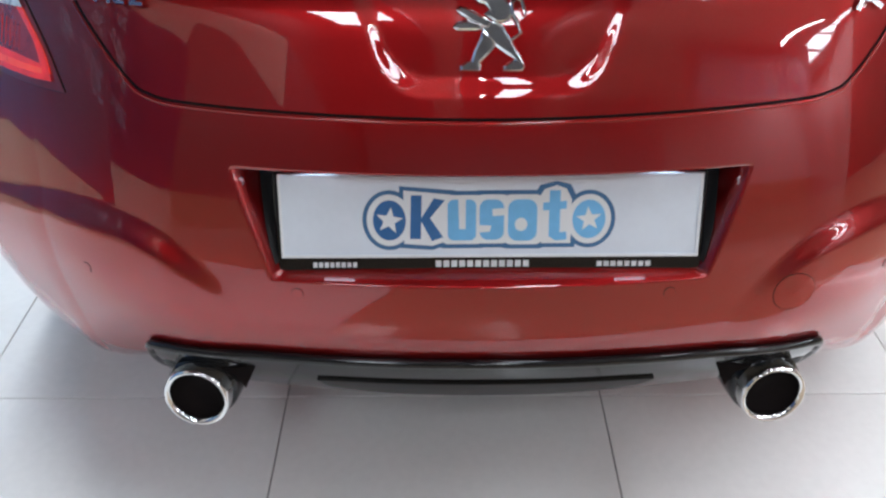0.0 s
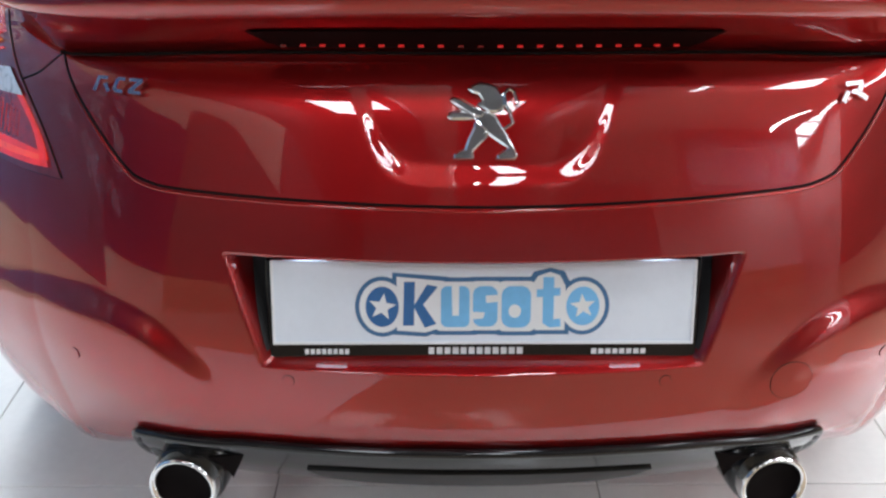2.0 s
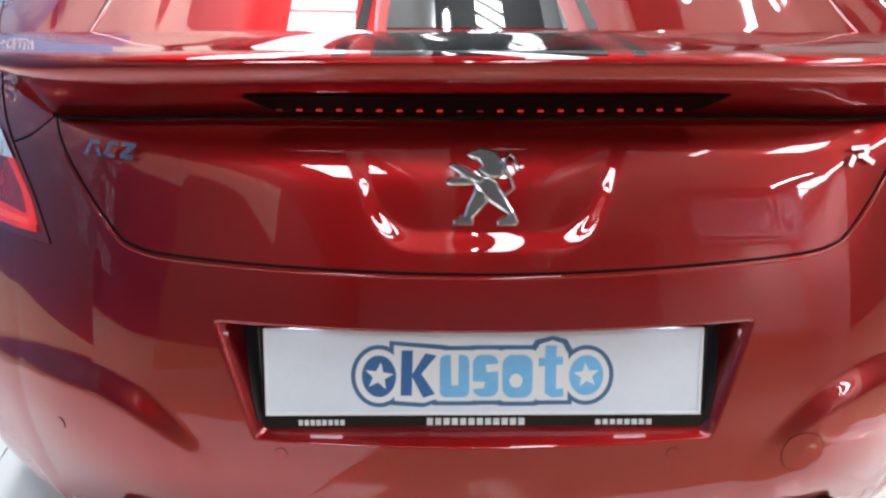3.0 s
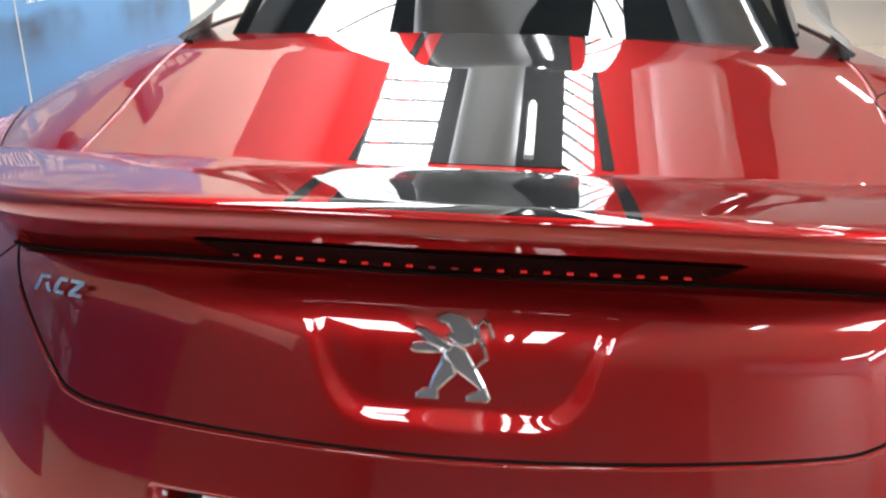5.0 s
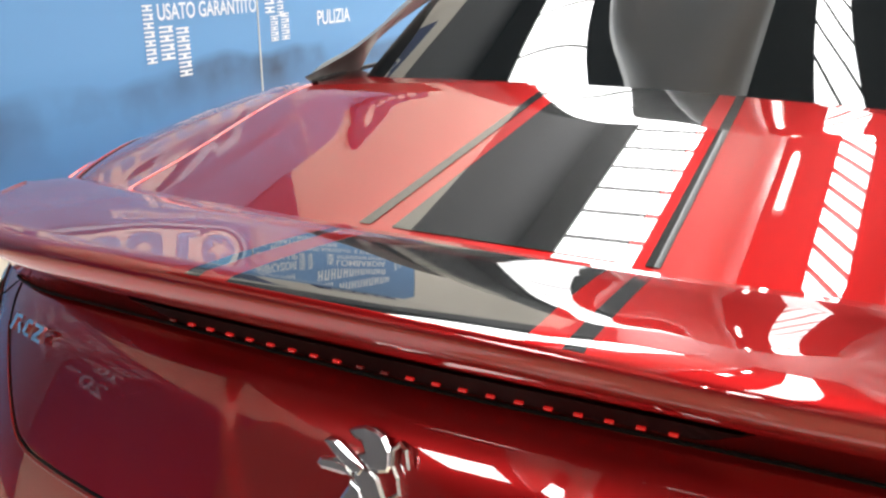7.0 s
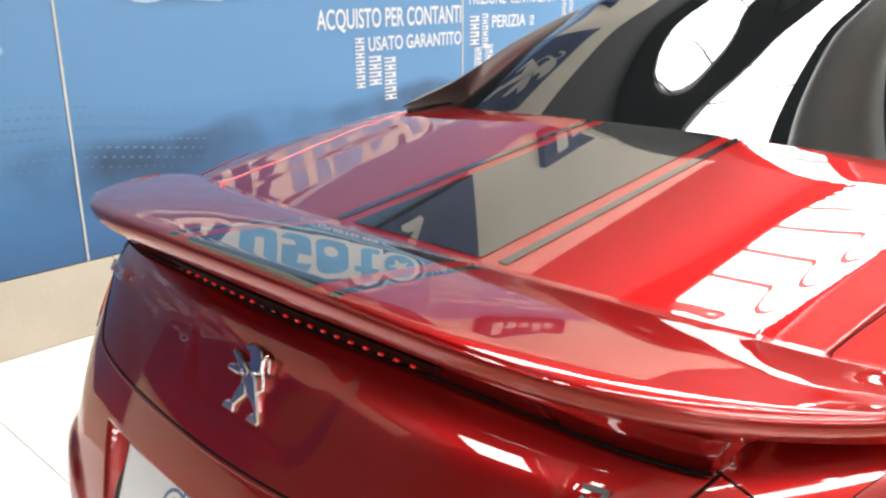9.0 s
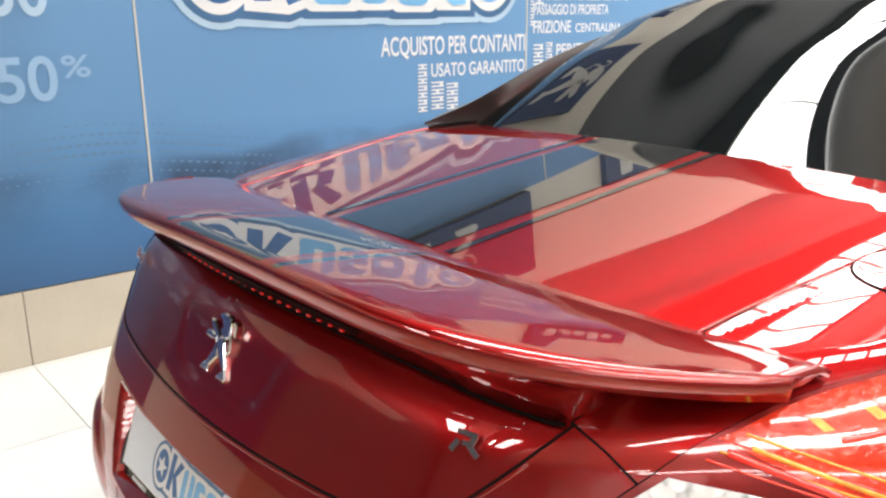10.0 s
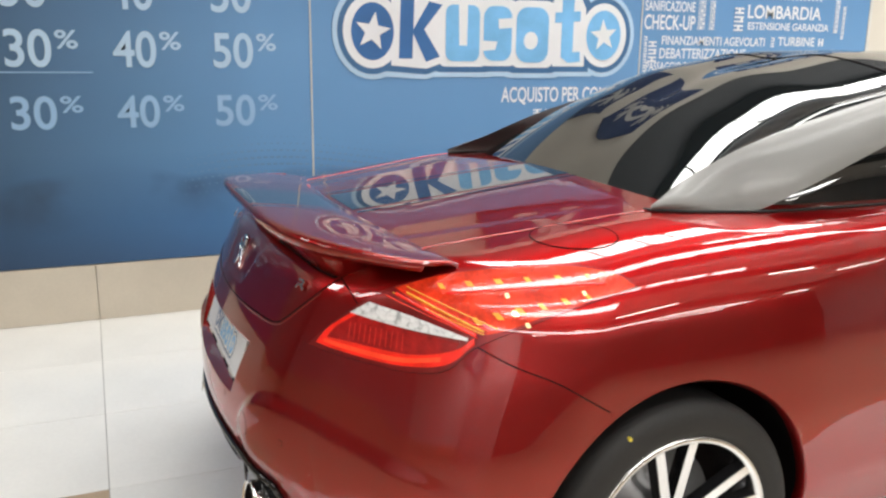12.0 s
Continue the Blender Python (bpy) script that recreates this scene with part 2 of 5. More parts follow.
def lathe(profile, n, axis="x"):
    """Rings from a closed or open profile of (radius, along)."""
    vs, fs = [], []
    for i in range(n):
        a = 2 * math.pi * i / n
        for r, h in profile:
            vs.append((h, r * math.cos(a), r * math.sin(a)) if axis == "x" else (r * math.cos(a), h, r * math.sin(a)) if axis == "y" else (r * math.cos(a), r * math.sin(a), h))
    k = len(profile)
    for i in range(n):
        for j in range(k - 1):
            a, b = i * k + j, ((i + 1) % n) * k + j
            fs.append((a, b, b + 1, a + 1))
    return vs, fs


def tube_along(pts, r, sides=8):
    """A round bead along a line of points."""
    pts = [Vector(p) for p in pts]
    vs, fs = [], []
    for i, p in enumerate(pts):
        t = (pts[min(i + 1, len(pts) - 1)] - pts[max(i - 1, 0)]).normalized()
        u = t.cross(Vector((0.31, 0.17, 0.93)))
        u = u.normalized() if u.length > 1e-4 else t.orthogonal().normalized()
        w = t.cross(u)
        for k in range(sides):
            a = 2 * math.pi * k / sides
            vs.append(p + r * (math.cos(a) * u + math.sin(a) * w))
    for i in range(len(pts) - 1):
        for k in range(sides):
            a, b = i * sides + k, i * sides + (k + 1) % sides
            fs.append((a, b, b + sides, a + sides))
    return vs, fs


def smooth_line(ctrl, n=40):
    """Catmull-Rom through control points."""
    c = [np.array(p, float) for p in ctrl]
    c = [2 * c[0] - c[1]] + c + [2 * c[-1] - c[-2]]
    out = []
    segs = len(c) - 3
    for i in range(n + 1):
        u = min(i / n * segs, segs - 1e-9)
        k, t = int(u), u - int(u)
        p0, p1, p2, p3 = c[k:k + 4]
        out.append(0.5 * (2 * p1 + (p2 - p0) * t + (2 * p0 - 5 * p1 + 4 * p2 - p3) * t * t + (3 * p1 - p0 - 3 * p2 + p3) * t ** 3))
    return np.array(out)


def mirror(pts):
    return [(-p[0], *p[1:]) for p in pts]


def outline_solid(polys, depth, bevel=0.0):
    """A solid from flat outlines in (u, v), extruded along the third axis; returns a bmesh with u in x, v in z and depth towards -y."""
    bm = bmesh.new()
    for poly in polys:
        vs = [bm.verts.new((u, 0, v)) for u, v in poly]
        f = bm.faces.new(vs)
        f.normal_update()
        if f.normal.y > 0:
            f.normal_flip()
        r = bmesh.ops.extrude_face_region(bm, geom=[f])
        top = [v for v in r["geom"] if isinstance(v, bmesh.types.BMVert)]
        bmesh.ops.translate(bm, vec=(0, -depth, 0), verts=top)
    bmesh.ops.recalc_face_normals(bm, faces=bm.faces)
    return bm


def disc_poly(cu, cv, r, n=28, ry=None):
    return [(cu + r * math.cos(2 * math.pi * i / n), cv + (ry or r) * math.sin(2 * math.pi * i / n)) for i in range(n)]


def star_poly(cu, cv, r, turn=0.0):
    return [(cu + (r if i % 2 == 0 else r * 0.42) * math.sin(math.pi * i / 5 + turn), cv + (r if i % 2 == 0 else r * 0.42) * math.cos(math.pi * i / 5 + turn)) for i in range(10)]


def round_rect(u0, u1, v0, v1, r, n=6):
    r = min(r, (u1 - u0) / 2 - 1e-4, (v1 - v0) / 2 - 1e-4)
    out = []
    for cu, cv, a0 in ((u1 - r, v1 - r, 0), (u0 + r, v1 - r, 90), (u0 + r, v0 + r, 180), (u1 - r, v0 + r, 270)):
        for i in range(n + 1):
            a = radians(a0 + 90 * i / n)
            out.append((cu + r * math.cos(a), cv + r * math.sin(a)))
    return out


def stroke(p, q, w):
    (a, b), (c, d) = p, q
    l = math.hypot(c - a, d - b)
    nx, ny = -(d - b) / l * w / 2, (c - a) / l * w / 2
    return [(a + nx, b + ny), (c + nx, d + ny), (c - nx, d - ny), (a - nx, b - ny)]


def words(body, name, height, width, material, parent, m, extrude=0.001):
    """A line of writing as a thin mesh, fitted to a height and a width, lying in u (x) and v (y)."""
    cu = bpy.data.curves.new(name, "FONT")
    cu.body, cu.size, cu.extrude, cu.offset = body, 1.0, 0.0, 0.016
    tmp = bpy.data.objects.new(name, cu)
    me = bpy.data.meshes.new_from_object(tmp)
    bpy.data.objects.remove(tmp)
    co = np.empty(len(me.vertices) * 3)
    me.vertices.foreach_get("co", co)
    co = co.reshape(-1, 3)
    lo, hi = co.min(0), co.max(0)
    cap = 0.70
    co[:, 0] = (co[:, 0] - lo[0]) / (hi[0] - lo[0]) * width
    co[:, 1] = co[:, 1] / cap * height
    me.vertices.foreach_set("co", co.reshape(-1))
    me.materials.clear()
    me.materials.append(material)
    me.update()
    ob = new(name, me)
    ob.parent = parent
    ob.matrix_basis = m
    return ob


# ---- body shape: smooth union of a rear, side, top, floor and front surface ----
def sstep(a, b, v):
    t = np.clip((v - a) / (b - a), 0, 1)
    return t * t * (3 - 2 * t)


def smax(a, b, k):
    h = np.maximum(k - np.abs(a - b), 0) / k
    return np.maximum(a, b) + h * h * k / 4


def rear_plan(ax):
    b = np.minimum(ax, 0.65)
    return 0.25 * b * b + 1.45 * np.maximum(b - 0.40, 0) ** 2 + 1.05 * np.maximum(ax - 0.65, 0)


REAR_Z = (0.16, 0.22, 0.28, 0.34, 0.40, 0.45, 0.50, 0.56, 0.64, 0.70, 0.735, 0.78, 0.835, 0.855, 0.875, 0.90, 0.97)
REAR_Y = (0.20, 0.07, -0.005, -0.045, -0.070, -0.080, -0.080, -0.070, -0.047, -0.024, -0.008, 0.013, 0.039, 0.056, 0.084, 0.120, 0.205)
CREASE_X = (0.0, 0.28, 0.33, 0.36, 0.41, 0.48, 0.57, 0.71, 1.0)
CREASE_Z = (0.40, 0.47, 0.510, 0.542, 0.584, 0.604, 0.594, 0.552, 0.44)
SIDE_Z = (0.15, 0.22, 0.35, 0.55, 0.70, 0.80, 0.87, 0.95, 1.05)
SIDE_X = (0.84, 0.89, 0.922, 0.928, 0.917, 0.897, 0.870, 0.82, 0.72)


def curve(zs, vs, z, n=400):
    """A smoothed polyline through a few heights."""
    g = np.linspace(zs[0], zs[-1], n)
    v = np.interp(g, zs, vs)
    w = np.hanning(43)
    v2 = np.convolve(np.pad(v, 21, mode="reflect", reflect_type="odd"), w / w.sum(), mode="valid")
    return np.interp(z, g, v2)


def deck_z(ax, y):
    crown = 0.06 - 0.05 * np.clip((y - 0.25) / 0.55, 0, 1)
    deck = 0.925 + 0.105 * (y - 0.25) - crown * ax ** 2 - 0.9 * np.maximum(ax - 0.6, 0) ** 2
    deck = -smax(-deck, 0.11 * ax ** 2 + 0.9 * np.maximum(ax - 0.6, 0) ** 2 - 1.04, 0.05)
    # flat flanks of the lid with a fine fold along them
    d = ax - 0.432 - 0.15 * (y - 0.3)
    flank = 0.030 * np.clip(d + 0.11, 0, 0.23) - 0.0016 * sstep(-0.010, 0.036, d)
    deck = deck - flank * sstep(0.2, 0.34, y) * (1 - sstep(0.55, 1.1, y))
    hood = 1.0 - 0.30 * np.maximum(y - 3.0, 0) ** 1.5 - 0.06 * ax ** 2 - 0.6 * np.maximum(ax - 0.6, 0) ** 2
    return np.minimum(deck, hood)


def body_f(x, y, z):
    ax = np.abs(x)
    yr = curve(REAR_Z, REAR_Y, z) + rear_plan(ax)
    yr = yr - 0.22 * np.maximum(ax - 0.60, 0) * (1 - sstep(0.40, 0.80, z))
    # the corners tuck under less than the middle
    yr = yr - 0.6 * np.maximum(curve(REAR_Z, REAR_Y, np.minimum(z, 0.47)) + 0.08, 0) * sstep(0.46, 0.64, ax)
    # crease that sweeps down from the lamps, with the bumper standing proud under it
    zc = curve(CREASE_X, CREASE_Z, np.minimum(ax, 1.0))
    ledge = sstep(0.0, 1.0, (zc - z) / 0.040)
    yr = yr - 0.012 * ledge * (1 - sstep(0.0, 0.20, zc - 0.038 - z)) * sstep(0.31, 0.42, ax) * (1 - sstep(0.74, 0.94, ax))
    # number plate recess
    side = (0.274 + 0.30 * (z - 0.525) - ax) * 0.4
    m = sstep(0.0, 0.013, np.minimum(np.minimum(side, (z - 0.529) * 2.4), 0.664 - z))
    yr = yr + m * (0.050 + 0.016 * sstep(0.55, 0.66, z))
    # shallow grip with the badge on the lid
    hw = 0.113 + 0.42 * (z - 0.755)
    d = -smax(ax - hw, 0.758 - z, 0.040)
    g = sstep(-0.012, 0.012, d) * np.clip((0.884 - z) / 0.12, 0, 1)
    yr = yr + 0.0048 * g
    f_rear = yr - y
    xs = curve(SIDE_Z, SIDE_X, z) - 0.062 * sstep(0.98, 1.75, y) + 0.045 * sstep(2.5, 3.3, y) - 0.05 * sstep(3.7, 4.3, y)
    xs = xs - 0.055 * (1 - sstep(0.1, 0.75, y)) ** 2
    f_side = ax - xs
    f_top = z - deck_z(ax, y)
    f_bot = 0.17 - z
    f_front = y - (4.20 - 0.30 * ax ** 2 - 0.9 * np.maximum(ax - 0.5, 0) ** 2 - 0.55 * np.maximum(z - 0.55, 0) ** 1.5)
    f = smax(f_rear * 0.9, f_side, 0.14)
    f = smax(f, f_top, 0.07)
    f = smax(f, f_front, 0.15)
    return smax(f, f_bot, 0.06)


CORE = (0.0, 1.2, 0.55)


def onto(ox, oy, oz, dx, dy, dz, far=2.4):
    """Where rays from inside leave the body."""
    lo = np.zeros_like(dx * 1.0) + 0.02
    hi = np.zeros_like(lo) + far
    for _ in range(28):
        mid = (lo + hi) / 2
        inside = body_f(ox + mid * dx, oy + mid * dy, oz + mid * dz) < 0
        lo, hi = np.where(inside, mid, lo), np.where(inside, hi, mid)
    return ox + lo * dx, oy + lo * dy, oz + lo * dz


def body_normal(x, y, z, e=0.0015):
    n = np.stack([body_f(x + e, y, z) - body_f(x - e, y, z), body_f(x, y + e, z) - body_f(x, y - e, z), body_f(x, y, z + e) - body_f(x, y, z - e)], -1)
    return n / np.maximum(np.linalg.norm(n, axis=-1, keepdims=True), 1e-9)


def snap(pts, off=0.0):
    """Points carried onto the body along the line from its core, and lifted by off."""
    p = np.asarray(pts, float)
    oy = np.where(p[:, 1] > CORE[1], p[:, 1], CORE[1])
    d = p - np.stack([np.zeros(len(p)), oy, np.full(len(p), CORE[2])], -1)
    d = d / np.linalg.norm(d, axis=1, keepdims=True)
    q = np.stack(onto(0.0, oy, CORE[2], d[:, 0], d[:, 1], d[:, 2]), -1)
    return q + off * body_normal(q[:, 0], q[:, 1], q[:, 2])


# ---- setting: floor, walls, ceiling ----
TILE_X, TILE_Y, JX, JY = 0.60, 0.607, -0.358, 0.252


def slab(name, x0, x1, y0, y1, z0, z1, m, label, category):
    ob = part(name, box(bmesh.new(), x0, x1, y0, y1, z0, z1), m)
    return tagged(ob, label, category, kind="structure")


floor = slab("floor", WALL_X - 0.15, ROOM_X, ROOM_Y0, ROOM_Y1, -0.12, -0.004, M["grout"], "pale glossy porcelain tile floor with thin grey joints", "floor")
wall_left = slab("wall_left", WALL_X - 0.17, WALL_X - 0.022, -2.3, ROOM_Y1, -0.004, WALL_TOP, M["wall"], "beige painted showroom wall behind printed boards", "wall")
# unseen rear stretch of the left wall, its fields toned to shape reflections
slab("wall_rear", WALL_X - 0.17, WALL_X - 0.022, ROOM_Y0, -4.2, 0.62, WALL_TOP, M["wall_dim"], "slate grey showroom wall", "wall")
slab("wall_rear_near", WALL_X - 0.17, WALL_X - 0.022, -4.2, -2.3, 0.62, 2.5, M["wall_dim"], "slate grey panel on the showroom wall", "wall")
slab("wall_rear_top", WALL_X - 0.17, WALL_X - 0.022, -4.2, -2.3, 2.5, WALL_TOP, M["wall"], "beige painted strip of wall above the slate panel", "wall")
slab("wall_rear_foot", WALL_X - 0.17, WALL_X - 0.018, ROOM_Y0, -2.3, -0.004, 0.62, M["wall_tan"], "tan panelling along the foot of the wall", "wall")
slab("wall_upper", WALL_X - 0.20, WALL_X - 0.172, ROOM_Y0, ROOM_Y1, WALL_TOP - 0.5, CEIL, M["ceil"], "dark upper wall above the beige wall", "wall")
# unseen right and back walls: dark and pale fields set for the paint's reflections
slab("wall_right", ROOM_X, ROOM_X + 0.15, -5.0, ROOM_Y1, -0.12, CEIL, M["wall_warm"], "plain dull brown showroom wall far off", "wall")
slab("wall_right_rear", ROOM_X, ROOM_X + 0.15, ROOM_Y0, -5.0, -0.12, CEIL, M["wall_pale"], "pale pinkish showroom wall in the far corner", "wall")
slab("wall_back", WALL_X - 0.2, 4.6, ROOM_Y0 - 0.15, ROOM_Y0, 1.15, CEIL, M["wall_far"], "plain grey showroom wall at the back", "wall")
slab("wall_back_pale", 4.6, ROOM_X + 0.15, ROOM_Y0 - 0.15, ROOM_Y0, 1.15, CEIL, M["wall_pale"], "pale pinkish wall at the back", "wall")
slab("wall_foot", WALL_X - 0.2, ROOM_X + 0.15, ROOM_Y0 - 0.15, ROOM_Y0 + 0.02, -0.12, 1.15, M["wall_tan"], "tan panelling along the foot of the back wall", "wall")
slab("wall_front", WALL_X - 0.2, ROOM_X + 0.15, ROOM_Y1, ROOM_Y1 + 0.15, -0.12, CEIL, M["wall_end"], "plain pale grey wall at the far end", "wall")

# skylight strips run the length of the hall; the ceiling is built round them
# the 3.3 strip is an added light; the 7.7 one is lengthened to brighten the rear
STRIPS = [(-1.95, -1.10, ((-5.2, -3.3), (0.9, 12.4))), (0.44, 0.80, ((-6.0, -3.5), (-1.0, 12.4))), (2.10, 2.44, ((-1.9, 4.5),)), (3.3, 3.9, ((-1.9, 3.0),)), (7.7, 8.4, ((-8.5, 8.0),))]
PANE, PALE_X = 0.56, 1.3


def ceiling_field(x_lo, x_hi, m, label):
    """One field of the ceiling, open at its skylights."""
    bm = bmesh.new()
    own = [s for s in STRIPS if x_lo < s[0] < x_hi]
    edges_x = [x_lo] + [v for s in own for v in s[:2]] + [x_hi]
    for i in range(0, len(edges_x), 2):
        box(bm, edges_x[i], edges_x[i + 1], ROOM_Y0 - 0.15, ROOM_Y1 + 0.15, CEIL, CEIL + 0.12)
    for x0, x1, spans in own:
        ends = [ROOM_Y0 - 0.15] + [v for s in spans for v in s] + [ROOM_Y1 + 0.15]
        for i in range(0, len(ends), 2):
            box(bm, x0, x1, ends[i], ends[i + 1], CEIL, CEIL + 0.12)
    tagged(part("ceiling", bm, m), label, "ceiling", kind="structure")


ceiling_field(WALL_X - 0.2, PALE_X, M["ceil"], "dark hall ceiling with long skylight openings")
ceiling_field(PALE_X, ROOM_X + 0.15, M["ceil_pale"], "pale painted hall ceiling with a skylight")


def skylight(x0, x1, s0, s1, skew, bar_w, pane_len):
    """A run of panes with glazing bars; skew: how far each bar runs along the strip while it crosses it."""
    t = thing("skylight", "long glazed skylight strip with dark glazing bars", "skylight", "skylights in the ceiling", at=((x0 + x1) / 2, 0, CEIL))
    hw = (x1 - x0) / 2
    n = int((s1 - s0) / pane_len)
    step = (s1 - s0) / n
    pane = mesh_of("pane", [(-hw, 0, 0), (-hw, step, 0), (hw, step, 0), (hw, 0, 0)], [(0, 1, 2, 3)], M["sky"], False)
    bm = box(bmesh.new(), -hw, hw, -bar_w / 2, bar_w / 2, -0.02, 0.03)
    for v in bm.verts:
        v.co.y -= skew * v.co.x / (2 * hw)
    bar = part("glazing_bar", bm, M["frame"], t)
    first_bar = True
    for i in range(n):
        p = new("pane", pane)
        p.parent = t
        p.location = (0, s0 + i * step, 0.05)
        if i and s0 + abs(skew) < s0 + i * step < s1 - abs(skew) / 2:
            b = bar if first_bar else new("glazing_bar", bar.data)
            b.parent = t
            b.location = (0, s0 + i * step, 0.03)
            first_bar = False
    return t


for k, (x0, x1, spans) in enumerate(STRIPS):
    for s0, s1 in spans:
        skylight(x0, x1, s0, s1, 0.5 if k == 1 else 0.0, (0.018, 0.045, 0.03, 0.02, 0.02)[k], (PANE, 0.40, 0.45, PANE, PANE)[k])


def duct(x, r, z, m):
    vs, fs = lathe([(r, ROOM_Y0 + 0.3), (r, ROOM_Y1 - 0.3)], 20, "y")
    t = thing("ventilation_duct", "round sheet-metal ventilation duct hung from the ceiling", "duct", "ducts under the ceiling", at=(x, 0, z))
    raw("duct_pipe", vs, fs, M[m], t)
    for y in range(-8, 13, 3):
        part("hanger", box(bmesh.new(), -0.012, 0.012, y - 0.02, y + 0.02, r - 0.01, CEIL - z + 0.002), M[m], t)


duct(-0.42, 0.34, 4.26, "duct_pale")
duct(1.72, 0.34, 4.25, "duct_pale")
# dark troughs that carry the tube lamps
for x in (2.72, 5.9):
    slab("ceiling_trough", x - 0.26, x + 0.26, -1.2, ROOM_Y1 - 0.3, CEIL - 0.16, CEIL - 0.002, M["ceil"], "dark ceiling trough above the tube lamps", "ceiling")


def tube_lamp(x, y, z, along="y"):
    t = thing("tube_lamp", "white batten with a lit fluorescent tube", "lamp", "tube lamps under the ceiling", at=(x, y, z))
    part("batten", box(bmesh.new(), -0.05, 0.05, -0.62, 0.62, 0.02, 0.07, 0.006), M["white_steel"], t)
    vs, fs = lathe([(0.0, -0.58), (0.022, -0.58), (0.022, 0.58), (0.0, 0.58)], 10, "y")
    raw("tube", vs, fs, M["tube"], t, "glowing white tube")
    part("hanger", box(bmesh.new(), -0.004, 0.004, -0.4, -0.392, 0.07, CEIL - z), M["frame"], t)
    if along == "x":
        t.rotation_euler = (0, 0, math.pi / 2)
    return t


for x, y in ((2.72, 0.4), (2.72, 5.2), (2.72, 8.2), (3.6, 7.9)):
    tube_lamp(x, y, 4.0)
for x, y in ((0.2, -4.6), (0.05, 4.0), (0.05, 7.4)):
    tube_lamp(x, y, 4.28)
for x, y in ((5.6, -5.1), (4.4, 3.5), (7.6, 6.4), (7.6, -2.6), (5.9, 8.2), (6.0, 1.0)):
    tube_lamp(x, y, 3.9)

# skirting: beige tiles along the wall foot
for i in range(-10, 18):
    y0 = JY + i * TILE_Y
    b = part("skirting_tile", box(bmesh.new(), WALL_X - 0.022, WALL_X + 0.001, y0 + 0.0015, y0 + TILE_Y - 0.0015, 0.0, SKIRT - 0.004, 0.0015), M["skirt"], wall_left)


# ---- printed wall boards ----
def on_wall(y, z, lift=0.0):
    return pose(WALL_X + 0.004 + lift, y, z, 90, 0, 90)


def on_wall_solid(y, z, lift=0.0):
    return pose(WALL_X + 0.004 + lift, y, z, 0, 0, 90)


BOARD_TOP = 2.06


def wall_board(y0, y1, label):
    t = thing("wall_board", label, "wall panel", "printed boards on the wall", at=(0, 0, 0))
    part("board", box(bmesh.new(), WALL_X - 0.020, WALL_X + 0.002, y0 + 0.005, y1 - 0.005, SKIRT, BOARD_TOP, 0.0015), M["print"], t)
    part("joint_strip", box(bmesh.new(), WALL_X - 0.018, WALL_X + 0.004, y1 - 0.004, y1 + 0.004, SKIRT, BOARD_TOP), M["strip"], t, "white joint strip")
    return t


board_a = wall_board(-0.80, 0.764, "blue printed board with pale percentages")
board_b = wall_board(0.764, 2.812, "blue printed board with a big cut-out style logo")
board_c = wall_board(2.812, 4.68, "blue printed board covered with white service words")
# dark board added out of view, keeps the lid's left reflection dark
board_d = thing("wall_board", "plain dark navy board added out of view", "wall panel", "printed boards on the wall")
part("board", box(bmesh.new(), WALL_X - 0.020, WALL_X + 0.002, -2.298, -0.805, 0.64, BOARD_TOP, 0.0015), M["navy_sign"], board_d)
part("joint_strip", box(bmesh.new(), WALL_X - 0.018, WALL_X + 0.006, 4.676, 4.70, SKIRT, BOARD_TOP), M["strip"], board_c)


def say(board, text, y0, y1, z, h, m="ink_white"):
    words(text, "word", h, y1 - y0, M[m], board, on_wall(y0, z, 0.0005))


def bar_word(board, y0, y1, z0, z1, m="ink_white", pieces=6):
    """Unreadable or trade-name writing: a column of small bars."""
    n = pieces
    polys = []
    tall = (z1 - z0) > (y1 - y0)
    for i in range(n):
        if tall:
            a, b = z0 + (z1 - z0) * i / n, z0 + (z1 - z0) * (i + 0.72) / n
            w, c = y1 - y0, (b - a) * 0.3
            polys += [[(y0, a), (y1, a), (y1, a + c), (y0, a + c)], [(y0, b - c), (y1, b - c), (y1, b), (y0, b)], [(y0 + (0.38 + 0.3 * (i % 2)) * w, a + c), (y0 + (0.62 + 0.3 * (i % 2)) * w, a + c), (y0 + (0.62 + 0.3 * (i % 2)) * w, b - c), (y0 + (0.38 + 0.3 * (i % 2)) * w, b - c)]]
        else:
            a, b = y0 + (y1 - y0) * i / n, y0 + (y1 - y0) * (i + 0.72) / n
            c, h = (b - a) * 0.3, z1 - z0
            polys += [[(a, z0), (a + c, z0), (a + c, z1), (a, z1)], [(b - c, z0), (b, z0), (b, z1), (b - c, z1)], [(a + c, z0 + h * (0.4 + 0.4 * (i % 2))), (b - c, z0 + h * (0.4 + 0.4 * (i % 2))), (b - c, z0 + h * (0.6 + 0.4 * (i % 2))), (a + c, z0 + h * (0.6 + 0.4 * (i % 2)))]]
    ob = part("lettering_bars", outline_solid(polys, 0.0012), M[m], board)
    ob.matrix_basis = on_wall_solid(0, 0)


say(board_b, "ACQUISTO PER CONTANTI", 1.874, 2.80, 1.066, 0.083)
say(board_b, "USATO GARANTITO", 2.168, 2.80, 0.960, 0.062)
say(board_c, "FRIZIONE", 2.86, 3.153, 1.152, 0.062)
say(board_c, "CENTRALINA", 3.189, 3.586, 1.152, 0.046)
say(board_c, "PERIZIA", 3.041, 3.327, 1.030, 0.062)
say(board_c, "PULIZIA", 3.30, 3.62, 0.868, 0.07)
